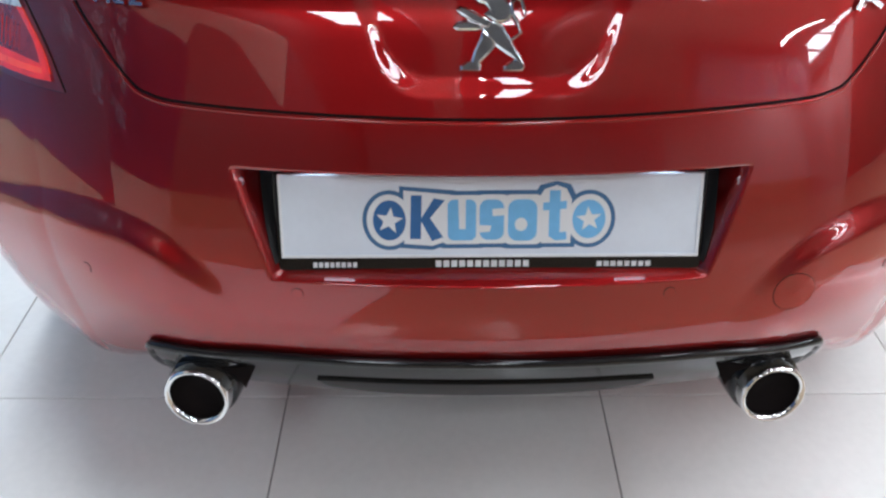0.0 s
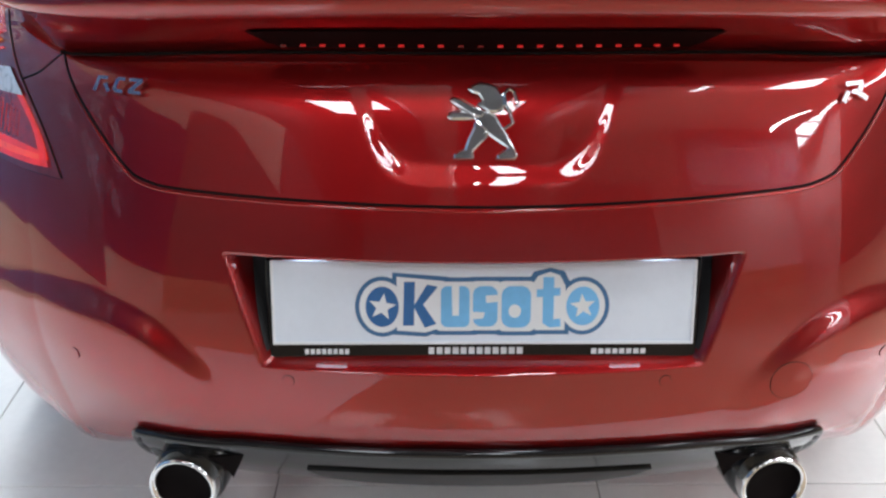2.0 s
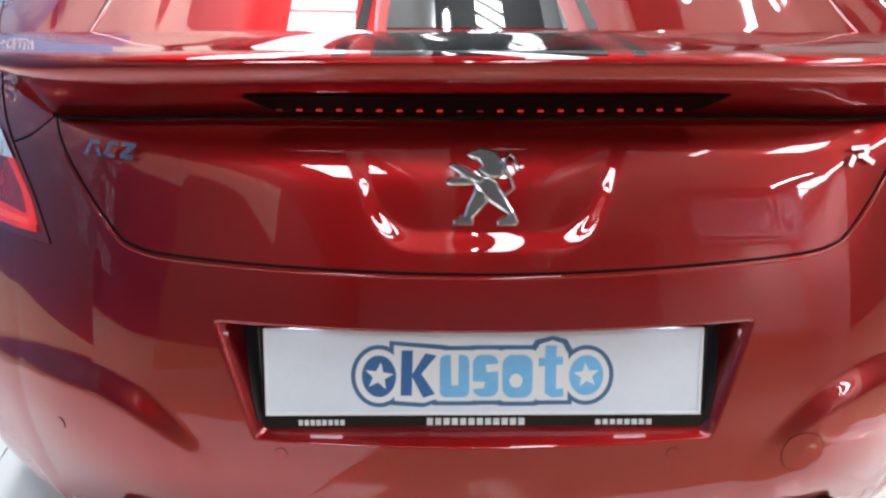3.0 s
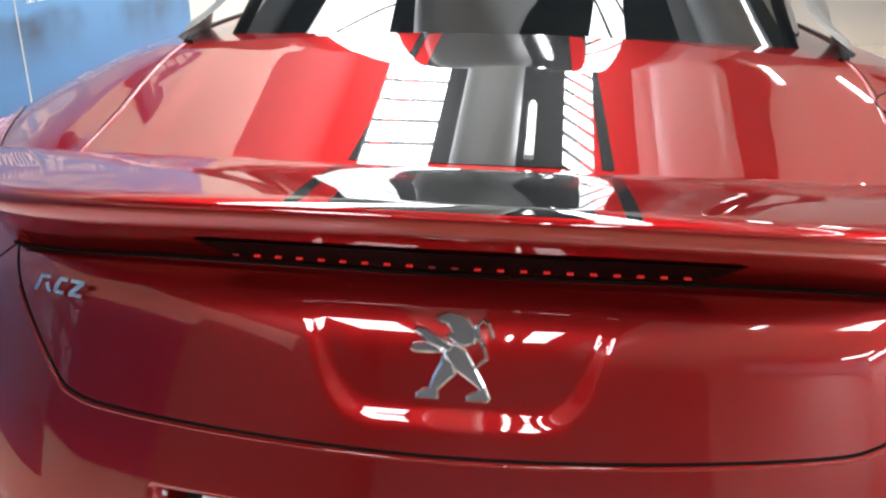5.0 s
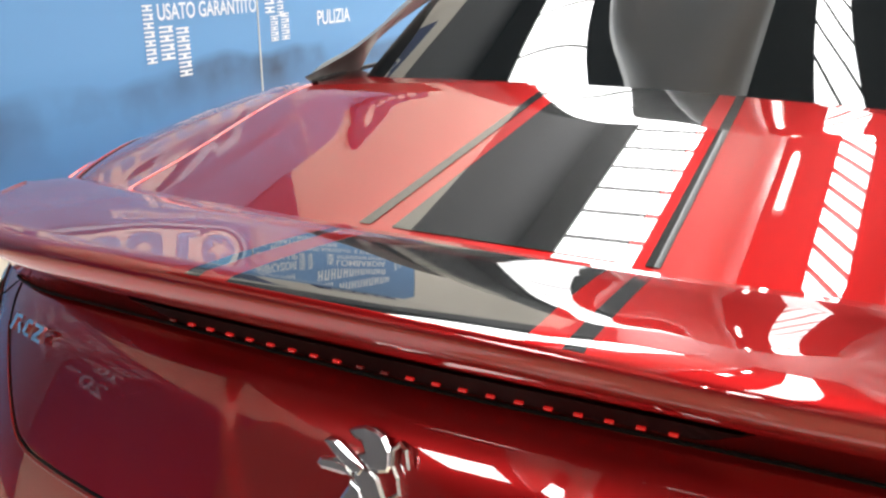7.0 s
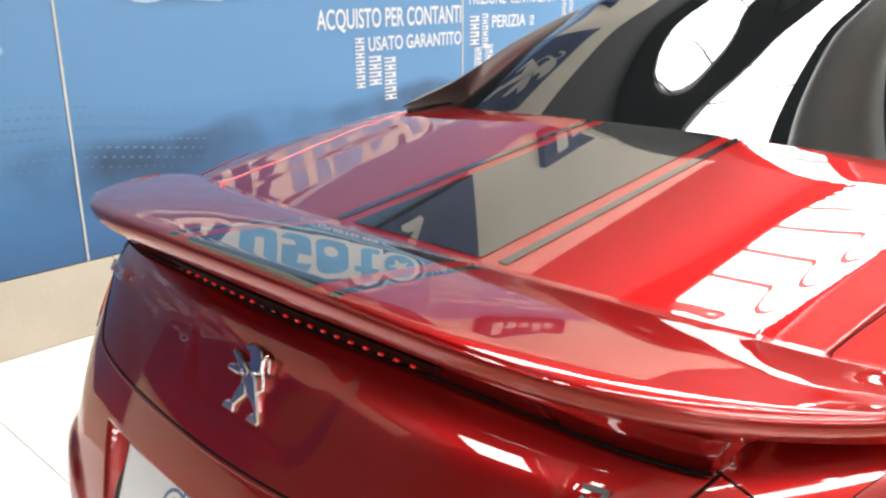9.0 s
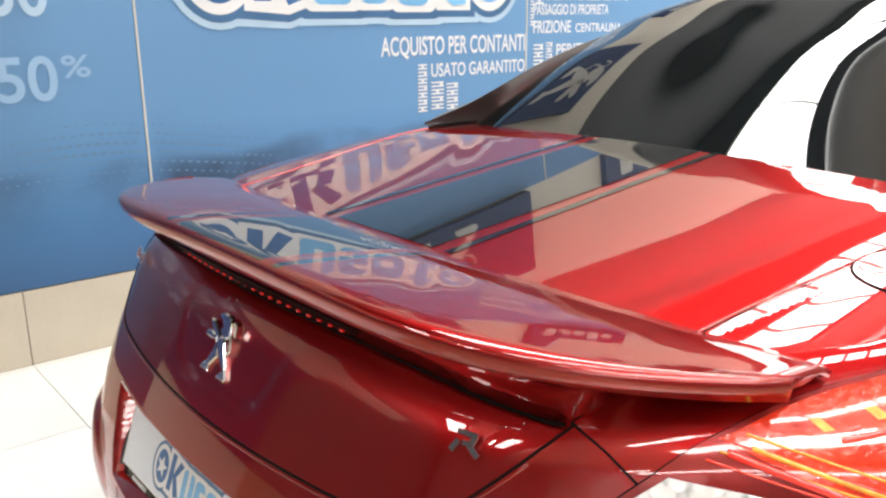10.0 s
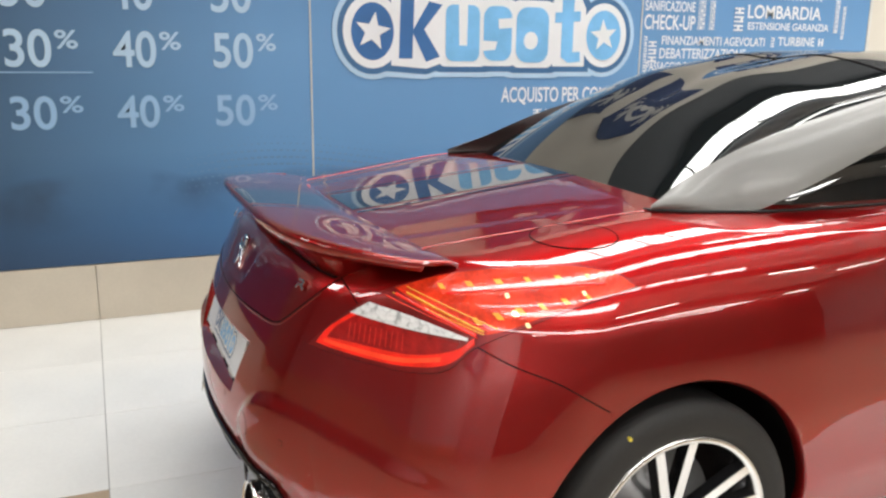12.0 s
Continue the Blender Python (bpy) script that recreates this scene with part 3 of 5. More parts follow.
say(board_c, "DEBATTERIZZAZIONE", 2.955, 3.63, 1.322, 0.060)
say(board_c, "PASSAGGIO DI PROPRIETA", 2.86, 3.465, 1.246, 0.052)
say(board_c, "FINANZIAMENTI AGEVOLATI", 2.967, 3.779, 1.404, 0.052)
say(board_c, "TURBINE", 3.889, 4.207, 1.410, 0.055)
say(board_c, "CHECK-UP", 2.83, 3.21, 1.495, 0.085)
say(board_c, "SANIFICAZIONE", 2.83, 3.204, 1.604, 0.058)
say(board_c, "LOMBARDIA", 3.619, 4.24, 1.580, 0.080)
say(board_c, "ESTENSIONE GARANZIA", 3.628, 4.317, 1.508, 0.045)
for y0, y1, z0, z1, n in ((2.087, 2.142, 0.797, 1.03, 7), (2.168, 2.245, 0.804, 0.945, 4), (2.264, 2.338, 0.728, 0.934, 6)):
    bar_word(board_b, y0, y1, z0, z1, pieces=n)
for y0, y1, z0, z1, n in ((2.865, 2.939, 0.948, 1.104, 4), (2.96, 3.01, 0.93, 1.11, 6), (2.90, 2.96, 0.818, 0.94, 5), (2.985, 3.05, 0.818, 0.95, 5), (2.835, 2.86, 1.19, 1.46, 8),
                          (2.871, 2.931, 1.298, 1.434, 3), (3.228, 3.284, 1.50, 1.68, 7), (3.316, 3.36, 1.50, 1.68, 9), (3.514, 3.587, 1.496, 1.655, 3), (4.36, 4.40, 1.50, 1.72, 7), (4.43, 4.46, 1.46, 1.68, 7), (3.83, 3.86, 1.40, 1.47, 2), (4.24, 4.30, 1.41, 1.46, 1), (3.66, 3.70, 1.05, 1.20, 6), (3.73, 3.77, 1.05, 1.20, 6), (3.36, 3.40, 1.03, 1.09, 2)):
    bar_word(board_c, y0, y1, z0, z1, pieces=n)
for y0, y1, z0, z1, n in ((2.83, 3.20, 1.70, 1.76, 8), (3.42, 4.25, 1.70, 1.78, 12), (2.83, 3.60, 1.80, 1.86, 12), (3.66, 4.30, 1.82, 1.88, 9)):
    bar_word(board_c, y0, y1, z0, z1, pieces=n)

for row, (z, h, ink) in enumerate(((0.966, 0.150, "ink_faint"), (1.256, 0.165, "ink_pale"), (1.525, 0.165, "ink_pale"), (1.79, 0.165, "ink_pale"))):
    for text, y in (("30", -0.665), ("40", -0.2), ("50", 0.267), ("20", -1.13)):
        say(board_a, text, y, y + 0.198, z, h, ink)
        say(board_a, "%", y + 0.215, y + 0.315, z + h * 0.50, h * 0.50, ink)
ob = part("ruled_line", box(bmesh.new(), WALL_X + 0.004, WALL_X + 0.006, -1.15, -0.294, 1.224, 1.230), M["ink_faint"], board_a)

# half-tone dots in the smoky part of the print
for board, y0, y1 in ((board_a, 0.10, 0.75), (board_b, 0.79, 1.32)):
    polys = []
    for r in range(8):
        for c in range(int((y1 - y0) / 0.034)):
            y = y0 + 0.034 * (c + 0.5 * (r % 2))
            s = 0.0085 * max(0.25, 1 - abs(r - 3.5) / 5) * (0.5 + 0.5 * min(1, abs(y - (y0 if board is board_a else y1)) / 0.3))
            z = 0.60 + 0.036 * r + 0.05 * math.sin(y * 3)
            polys.append([(y - s * 1.5, z - s * 0.6), (y + s * 1.5, z - s * 0.6), (y + s * 1.5, z + s * 0.6), (y - s * 1.5, z + s * 0.6)])
    d = part("halftone_dots", outline_solid(polys, 0.0008), M["dot"], board)
    d.matrix_basis = on_wall_solid(0, 0)
    tagged(d, kind="stuff")


def logo(parent, w, place, lift=0.0008, halo=True):
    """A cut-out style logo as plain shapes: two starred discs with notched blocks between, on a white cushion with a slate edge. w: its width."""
    k = w / 890
    D = lambda x, y, rx, ry: disc_poly(x - 330, 292 - y, rx, 32, ry)
    B = lambda x0, x1, y0, y1, r: round_rect(x0 - 330, x1 - 330, 292 - y1, 292 - y0, r)
    Q = lambda *c: [(x - 330, 292 - y) for x, y in c]

    def cushion(g):
        return [D(425, 190, 78 + g, 92 + g), D(1126, 188, 76 + g, 88 + g), Q((478 - g, 84 - g), (560, 92 - g), (640 + g, 100 - g), (636 + g, 262 + g * 0.6), (576, 282 + g), (478 - g, 274 + g)), B(612 - g, 752 + g, 102 - g, 276 + g, 20), B(730 - g, 846 + g, 100 - g, 274 + g, 26), B(828 - g, 962 + g, 100 - g, 278 + g, 26), Q((970 - g, 82 - g), (1010, 68 - g), (1042 + g, 80 - g), (1062 + g, 118 - g), (1062 + g, 274 + g), (962 - g, 274 + g), (946 - g, 120 - g))]

    layers = []
    if halo:
        layers.append(("halo", cushion(30), "ink_pale"))
    layers += [("logo_edge", cushion(17), "ink_edge"), ("logo_cushion", cushion(2), "ink_white")]
    navy = [D(425, 190, 58, 73), Q((502, 100), (540, 100), (535, 258), (497, 258)), Q((534, 188), (582, 110), (620, 118), (568, 182), (614, 252), (574, 266))]
    sky = [B(630, 730, 116, 264, 22), B(742, 828, 116, 262, 30), B(842, 944, 116, 266, 34), Q((986, 84), (1024, 84), (1024, 236), (1048, 234), (1050, 262), (1010, 266), (986, 250)), Q((964, 128), (1046, 122), (1046, 150), (964, 156)), D(1126, 188, 58, 70)]
    notch = [Q((667, 108), (694, 108), (693, 222), (670, 222)), Q((786, 150), (834, 146), (832, 172), (788, 176)), Q((738, 208), (784, 210), (778, 232), (738, 236)), D(888, 206, 22, 24)]
    layers += [("logo_block", navy, "ink_navy"), ("logo_block", sky, "ink_sky"), ("logo_notch", notch, "ink_white"), ("logo_star", [star_poly(95, 102, 50, 0.15), star_poly(796, 104, 46, -0.1)], "ink_white")]
    for i, (name, polys, ink) in enumerate(layers):
        for j, poly in enumerate(polys):
            ob = part(name, outline_solid([[(u * k, v * k) for u, v in poly]], lift * (0.30 + 0.055 * j)), M[ink], parent)
            ob.matrix_basis = place @ Matrix.Translation((0, -lift * (i + 1), 0))


logo(board_b, 1.83, on_wall_solid(0.905, 1.235))

# navy sign with a pale rampant shape, and a name sign shown as bars, above the boards
sign = thing("wall_sign", "navy sign with a pale heraldic shape above the boards", "sign", at=(0, 0, 0))
part("sign_board", box(bmesh.new(), WALL_X - 0.022, WALL_X + 0.03, 1.58, 2.66, BOARD_TOP + 0.02, BOARD_TOP + 0.70, 0.004), M["navy_sign"], sign)
sign2 = thing("name_sign", "navy sign board with a row of pale lettering bars", "sign", at=(0, 0, 0))
part("sign_board", box(bmesh.new(), WALL_X - 0.022, WALL_X + 0.03, 3.3, 4.3, BOARD_TOP - 0.02 + 0.03, BOARD_TOP + 0.25, 0.004), M["navy_sign"], sign2)
ob = part("lettering_bars", outline_solid([round_rect(3.42 + 0.15 * i, 3.53 + 0.15 * i, BOARD_TOP + 0.06, BOARD_TOP + (0.20 if i in (0, 3) else 0.15), 0.02) for i in range(5)], 0.003), M["silver_sign"], sign2)
ob.matrix_basis = pose(WALL_X + 0.031, 0, 0, 0, 0, 90)


def rampant(k):
    """A rampant beast as plain strokes, about 122 k high; returns outlines."""
    k *= 0.2946
    P = lambda *c: [((x - 330) * k, (468 - y) * k) for x, y in c]
    tail = P((450, 306), (499, 268), (482, 212), (455, 172), (448, 118), (474, 90), (502, 108), (520, 166))
    out = [P((300, 205), (370, 210), (405, 232), (456, 314), (500, 390), (527, 446), (511, 468), (409, 468), (413, 438), (442, 417), (472, 406), (438, 384), (364, 334), (302, 262)),
           P((292, 262), (346, 288), (363, 344), (286, 424), (290, 466), (176, 466), (181, 435), (214, 412), (240, 410), (254, 360), (288, 292)),
           P((252, 92), (276, 71), (320, 56), (366, 62), (406, 78), (441, 126), (449, 180), (440, 204), (402, 216), (366, 214), (328, 192), (302, 170), (332, 152), (311, 121), (281, 113)),
           P((156, 150), (178, 131), (216, 138), (282, 174), (347, 214), (332, 248), (290, 236), (230, 206), (190, 178)),
           P((143, 238), (158, 212), (215, 202), (276, 214), (302, 254), (262, 254), (164, 254))]
    for a, b in zip(tail, tail[1:]):
        d = (b[0] - a[0]) * 0.12, (b[1] - a[1]) * 0.12
        out.append(stroke((a[0] - d[0], a[1] - d[1]), (b[0] + d[0], b[1] + d[1]), 17 * k))
    return out


ob = part("rampant_shape", outline_solid(rampant(0.0046), 0.004), M["silver_sign"], sign)
ob.matrix_basis = pose(WALL_X + 0.031, 1.99, BOARD_TOP + 0.08, 0, 0, 90)

# far sign hung at the back of the hall, seen only as a reflection
hall_sign = thing("hall_sign", "white and blue cut-out logo sign hung at the back", "sign", at=(0, 0, 0))
part("sign_board", box(bmesh.new(), 4.3, 7.6, -7.04, -7.0, 3.62, 4.62, 0.004), M["wall_far"], hall_sign)
for x in (4.8, 7.1):
    part("hanger", box(bmesh.new(), x - 0.01, x + 0.01, -7.03, -7.01, 4.62, CEIL + 0.002), M["frame"], hall_sign)
logo(hall_sign, 2.9, pose(7.4, -6.998, 3.70, 0, 0, 180), 0.002)


# ---- the car ----
car = thing("car", "dark red metallic coupe with black deck stripes and spoiler", "car")
WHEEL_Y, WHEEL_Z, WHEEL_X, ARCH = 0.80, 0.312, 0.80, 0.364
FRONT_Y = WHEEL_Y + 2.60


def angles(breaks):
    out = []
    for a, b, step in breaks:
        n = max(1, round((b - a) / step))
        out += [a + (b - a) * i / n for i in range(n)]
    return out + [breaks[-1][1]]


def build_shell():
    az = angles([(-90, -64, 0.9), (-64, -19, 0.25), (-19, 19, 0.17), (19, 64, 0.25), (64, 90, 0.9)])
    el = angles([(-62, -24, 3.0), (-24, -4, 0.6), (-4, 18, 0.18), (18, 34, 0.3), (34, 50, 0.9), (50, 89, 3.0)])
    cols = [(CORE[1], radians(a)) for a in az]
    mid = list(np.linspace(1.2, 3.0, 60))[1:-1]
    cols += [(y, radians(90)) for y in mid]
    cols += [(3.0, radians(a)) for a in np.linspace(90, 270, 90)]
    cols += [(y, radians(270)) for y in reversed(mid)]
    oy = np.array([c[0] for c in cols])[:, None]
    th = np.array([c[1] for c in cols])[:, None]
    ps = np.radians(np.array(el))[None, :]
    dx, dy, dz = np.cos(ps) * np.sin(th), -np.cos(ps) * np.cos(th), np.sin(ps) + 0 * th
    x, y, z = onto(0.0, oy + 0 * ps, CORE[2], dx, dy, dz)
    nc, nr = x.shape
    i, j = np.meshgrid(np.arange(nc), np.arange(nr - 1), indexing="ij")
    i2 = (i + 1) % nc
    quads = np.stack([i * nr + j, i2 * nr + j, i2 * nr + j + 1, i * nr + j + 1], -1).reshape(-1, 4)
    return np.stack([x, y, z], -1).reshape(-1, 3), quads


V, Q = build_shell()
# wheel arches: drop what lies inside, and draw the rim of the hole onto its circle
keep = np.ones(len(Q), bool)
for yc in (WHEEL_Y, FRONT_Y):
    r = np.hypot(V[:, 1] - yc, V[:, 2] - WHEEL_Z)
    hole = (r < ARCH) & (np.abs(V[:, 0]) > 0.5)
    inside = hole[Q]
    keep &= ~inside.all(1)
    rim = np.unique(Q[keep & inside.any(1)])
    rim = rim[hole[rim]]
    s = ARCH / np.maximum(r[rim], 0.05)
    ny, nz = yc + (V[rim, 1] - yc) * s, WHEEL_Z + (V[rim, 2] - WHEEL_Z) * s
    sg = np.sign(V[rim, 0])
    fx, _, _ = onto(0.3 * sg, ny, np.maximum(nz, 0.19), sg, 0 * sg, 0 * sg)
    V[rim] = np.stack([fx, ny, nz], -1)
keep &= ~((V[Q].mean(1)[:, 2] < 0.2) & (np.abs(V[Q].mean(1)[:, 0]) < 0.3))
Q = Q[keep]
N = body_normal(V[:, 0], V[:, 1], V[:, 2])
C = V[Q].mean(1)
cx, cy, cz = np.abs(C[:, 0]), C[:, 1], C[:, 2]


LID_Y, LID_X, LID_Z = (0.148, 0.30, 0.45, 0.60, 0.75, 0.885, 1.05), (0.525, 0.548, 0.572, 0.590, 0.606, 0.620, 0.620), (0.862, 0.915, 0.94, 0.955, 0.97, 0.985, 1.0)


def lid_edge(y, z):
    return np.where(z < 0.862, 0.422 + 0.86 * np.maximum(z - 0.735, 0), np.interp(y, LID_Y, LID_X))


is_lid = (cx < lid_edge(cy, cz)) & (cz > 0.722) & (cy < 1.04)
is_bump = ~is_lid & (((cz < 0.722) & (cy < 0.30)) | ((cz < 0.77) & (cy < 0.36 + 2.1 * (0.765 - cz)) & (cy < 0.75)))
is_hood = (cy > 3.02) & (cz > 0.72) & (cx < 0.66) & (cy < 3.95)
is_nose = ~is_hood & (cy > 3.78)
is_cowl = (cz > 0.93) & (cx < 0.50) & (cy >= 1.04) & ~is_hood
is_door = (cy > 1.50) & (cy < 2.48) & (cz > 0.28) & ~is_cowl
is_sill = (cz <= 0.28) & (cy > 1.16) & (cy < 3.05)
region = np.select([is_lid, is_bump, is_hood, is_nose, is_cowl, is_door, is_sill, cy < 1.50], [0, 1, 2, 3, 4, 5, 6, 7], 8)
region = np.where(((region == 5) | (region == 7) | (region == 8)) & (C[:, 0] < 0), region + 10, region)
NAMES = {0: ("trunk_lid", "red trunk lid with a shallow badge recess"), 1: ("rear_bumper", "red wrap-around bumper with a plate recess"), 2: ("hood", ""), 3: ("front_bumper", ""), 4: ("scuttle", ""), 5: ("door", ""), 15: ("door", ""), 6: ("sill", ""),
         7: ("rear_fender", "swelling red rear fender"), 17: ("rear_fender", "swelling red rear fender"), 8: ("front_fender", ""), 18: ("front_fender", "")}
panels = {}
for key, (name, label) in NAMES.items():
    q = Q[region == key]
    if not len(q):
        continue
    used, inv = np.unique(q, return_inverse=True)
    panels[key] = raw(name, V[used], inv.reshape(-1, 4), M["piano"] if key == 4 else M["paint"], car, label, True, N[used])


def gap(ctrl, parent, r=0.0017, n=60, both=False, off=-0.0006, m="gap", name="panel_gap"):
    for c in ([ctrl, mirror(ctrl)] if both else [ctrl]):
        vs, fs = tube_along(snap(smooth_line(c, n), off), r)
        raw(name, vs, fs, M[m], parent)


lid, bumper, fender_r, fender_l = panels[0], panels[1], panels[7], panels[17]
lid_half = [(0.0, -0.01, 0.725), (0.2, 0.0, 0.7275), (0.36, 0.02, 0.732), (0.411, 0.03, 0.739), (0.438, 0.04, 0.754), (0.485, 0.085, 0.804), (0.530, 0.148, 0.862)]
gap(mirror(lid_half)[::-1] + lid_half[1:], lid, 0.0019, 160)
seam = smooth_line(mirror(lid_half)[::-1] + lid_half[1:], 60)
along = np.gradient(seam, axis=0)
out = np.stack([along[:, 2], 0 * along[:, 0], -along[:, 0]], -1)
edge = seam + 0.0046 * out / np.linalg.norm(out, axis=1, keepdims=True)
gap([tuple(p) for p in edge[3:-3]], bumper, 0.0021, 140, off=-0.0007, m="paint", name="rolled_edge")
gap(list(zip(LID_X, LID_Y, LID_Z))[:-1], lid, 0.0013, both=True)
gap([(x - 0.0065, y, z) for x, y, z in list(zip(LID_X, LID_Y, LID_Z))[1:-1]], lid, 0.0034, both=True, off=-0.0012, m="paint", name="rolled_edge")
gap([(0.525, 0.148, 0.862), (0.562, 0.162, 0.841), (0.594, 0.173, 0.816)], fender_r, 0.0016, 20)
gap(mirror([(0.525, 0.148, 0.862), (0.56, 0.15, 0.835), (0.594, 0.173, 0.816)]), fender_l, 0.0016, 20)
gap([(0.793, 0.36, 0.765), (0.839, 0.42, 0.734), (0.89, 0.502, 0.701), (0.915, 0.600, 0.640)], bumper, 0.0015, 40, True)
for side, fender in ((1, fender_r), (-1, fender_l)):
    gap([(side * 0.90, 1.52, 0.30), (side * 0.91, 1.49, 0.50), (side * 0.90, 1.51, 0.75), (side * 0.84, 1.58, 0.93)], fender, 0.0018, 50)
    gap([(side * 0.88, 2.48, 0.30), (side * 0.88, 2.50, 0.60), (side * 0.84, 2.50, 0.92)], fender, 0.0018, 50)

# fuel flap: a lid that sits flush, ringed by a gap
ring = [(0.664 + 0.098 * math.cos(a), 0.648 + 0.098 * math.sin(a), 0.945) for a in np.linspace(0, 2 * math.pi, 49)]
flap_pts = []
for k in (1.0, 0.8, 0.55, 0.28, 0.02):
    flap_pts += [(0.664 + k * (p[0] - 0.664), 0.648 + k * (p[1] - 0.648), 0.945) for p in ring[:-1]]
fv = snap(flap_pts, 0.0012)
ff = [(r * 48 + i, r * 48 + (i + 1) % 48, (r + 1) * 48 + (i + 1) % 48, (r + 1) * 48 + i) for r in range(4) for i in range(48)]
flap = raw("fuel_flap", fv, ff, M["paint"], car, "round flush red fuel flap", True, body_normal(fv[:, 0], fv[:, 1], fv[:, 2]))
vs, fs = tube_along(snap(ring, 0.0004), 0.0019)
raw("panel_gap", vs, fs, M["gap"], flap)


def strip_patch(name, top, bottom, off, m, parent, label="", nu=48, nv=12, skirt=0.006):
    """A skin laid on the body between two edge lines, lifted by off, with its rim turned down."""
    a, b = smooth_line(top, nu), smooth_line(bottom, nu)
    rows, lifts = [], []
    extra = 1 if skirt else 0
    for j in range(-extra, nv + 1 + extra):
        v = min(max(j / nv, 0), 1)
        rows.append(a * (1 - v) + b * v)
        lifts.append(off - skirt if j in (-1, nv + 1) else off)
    flat = snap(np.concatenate(rows), 0.0)
    nrm = body_normal(flat[:, 0], flat[:, 1], flat[:, 2])
    pts = flat + nrm * np.repeat(lifts, nu + 1)[:, None]
    fs = []
    for j in range(nv + 2 * extra):
        for i in range(nu):
            k = j * (nu + 1) + i
            fs.append((k, k + nu + 1, k + nu + 2, k + 1))
    mid = fs[nu * ((nv + 2 * extra) // 2) + nu // 2]
    face_n = np.cross(pts[mid[1]] - pts[mid[0]], pts[mid[2]] - pts[mid[0]])
    if face_n @ nrm[mid[0]] < 0:
        fs = [f[::-1] for f in fs]
    return raw(name, pts, fs, M[m], parent, label, True, nrm)


# deck stripes
def deck_line(x, y0=0.29, y1=0.985):
    return [(x, y, 0.93 + 0.12 * (y - 0.25)) for y in np.linspace(y0, y1, 8)]


for x0, x1 in ((-0.125, 0.125), (-0.167, -0.152), (0.152, 0.167)):
    strip_patch("deck_stripe", deck_line(x1), deck_line(x0), 0.0010, "stripe", lid, "gloss black stripe", 40, 12, 0)

# spoiler
XS = sorted(set([round(v, 4) for v in np.linspace(-0.674, 0.674, 75)] + [-0.167, -0.152, -0.125, 0.125, 0.152, 0.167]))


def spoiler_section(x):
    ax = abs(x)
    k = ax / 0.674
    yt, zt = 0.025 + 0.257 * k ** 5, 0.964 - 0.044 * k ** 3.3
    yf = 0.285 + 0.085 * k ** 2
    zf = float(deck_z(np.array(ax), np.array(yf))) + 0.002
    zl = 0.878 - 0.020 * min(ax / 0.522, 1) ** 3
    inner = float(curve(REAR_Z, REAR_Y, np.array(zl)) + rear_plan(np.array(ax))) - 0.004
    out = float(sstep(0.515, 0.56, np.array(ax)))
    L = lambda t, dz: (yf + (yt - yf) * t, zf + (zt - zf) * (1 - (1 - t) ** 1.7) + dz)
    end = 1 - 0.75 * k ** 5
    pts = [L(0, 0), L(0.12, 0.0012), L(0.3, 0.0), L(0.5, -0.0008), L(0.7, -0.0008), L(0.86, 0.0), (yt + 0.016, zt + 0.001), (yt + 0.006, zt - 0.0008), (yt + 0.0015, zt - 0.004), (yt, zt - 0.010), (yt + 0.003, zt - 0.022), (yt + 0.010, zt - 0.0285 * end - 0.003),
           None, None, (yt + 0.105 - 0.045 * out, (zt - 0.094) * (1 - out) + (zt - 0.024 * end - 0.004) * out), (yf - 0.006, zf - 0.05 * end * (1 - out) - 0.007)]
    low_y, low_z = inner * (1 - out) + (yt + 0.03) * out, zl * (1 - out) + (zt - 0.034 * end - 0.004) * out
    hy, hz = pts[11]
    pts[12] = (hy + (low_y - hy) * 0.55, hz + (low_z - hz) * 0.40)
    pts[13] = (low_y, low_z)
    return pts


sv, sf, smi = [], [], []
K = 16
for x in XS:
    sv += [(x, y, z) for y, z in spoiler_section(x)]
for i in range(len(XS) - 1):
    xm = abs(XS[i] + XS[i + 1]) / 2
    for j in range(K):
        a, b = i * K + j, i * K + (j + 1) % K
        sf.append((a, b, b + K, a + K))
        smi.append(1 if (xm < 0.125 or 0.152 < xm < 0.167) and j < 7 else 0)
sf += [tuple(range(K)), tuple(range((len(XS) - 1) * K, len(XS) * K))[::-1]]
smi += [0, 0]
spoiler = raw("spoiler", sv, sf, M["paint"], car, "raised red lip spoiler striped black in the middle")
spoiler.data.materials.append(M["stripe"])
spoiler.data.polygons.foreach_set("material_index", smi)
bm = bmesh.new()
bm.from_mesh(spoiler.data)
bmesh.ops.recalc_face_normals(bm, faces=bm.faces)
bm.to_mesh(spoiler.data)
bm.free()

gap_line = [(float(x), spoiler_section(float(x))[13][0] - 0.001, spoiler_section(float(x))[13][1]) for x in np.linspace(-0.522, 0.522, 90)]
vs, fs = tube_along(gap_line, 0.0022)
raw("panel_gap", vs, fs, M["gap"], spoiler)

# high brake light: dark slot in the spoiler's rear face, with a row of small lamps
slot = []
for x in np.linspace(-0.278, 0.278, 44):
    s = spoiler_section(float(x))
    k = min(1.0, 0.15 + (0.278 - abs(x)) / 0.040)
    low = (s[12][0] * (1 - k) + s[13][0] * k, s[12][1] * (1 - k) + s[13][1] * k)
    slot.append((float(x), s[12][0] * 0.8 + s[11][0] * 0.2, s[12][1] * 0.8 + s[11][1] * 0.2, *low))
sv, sf = [], []
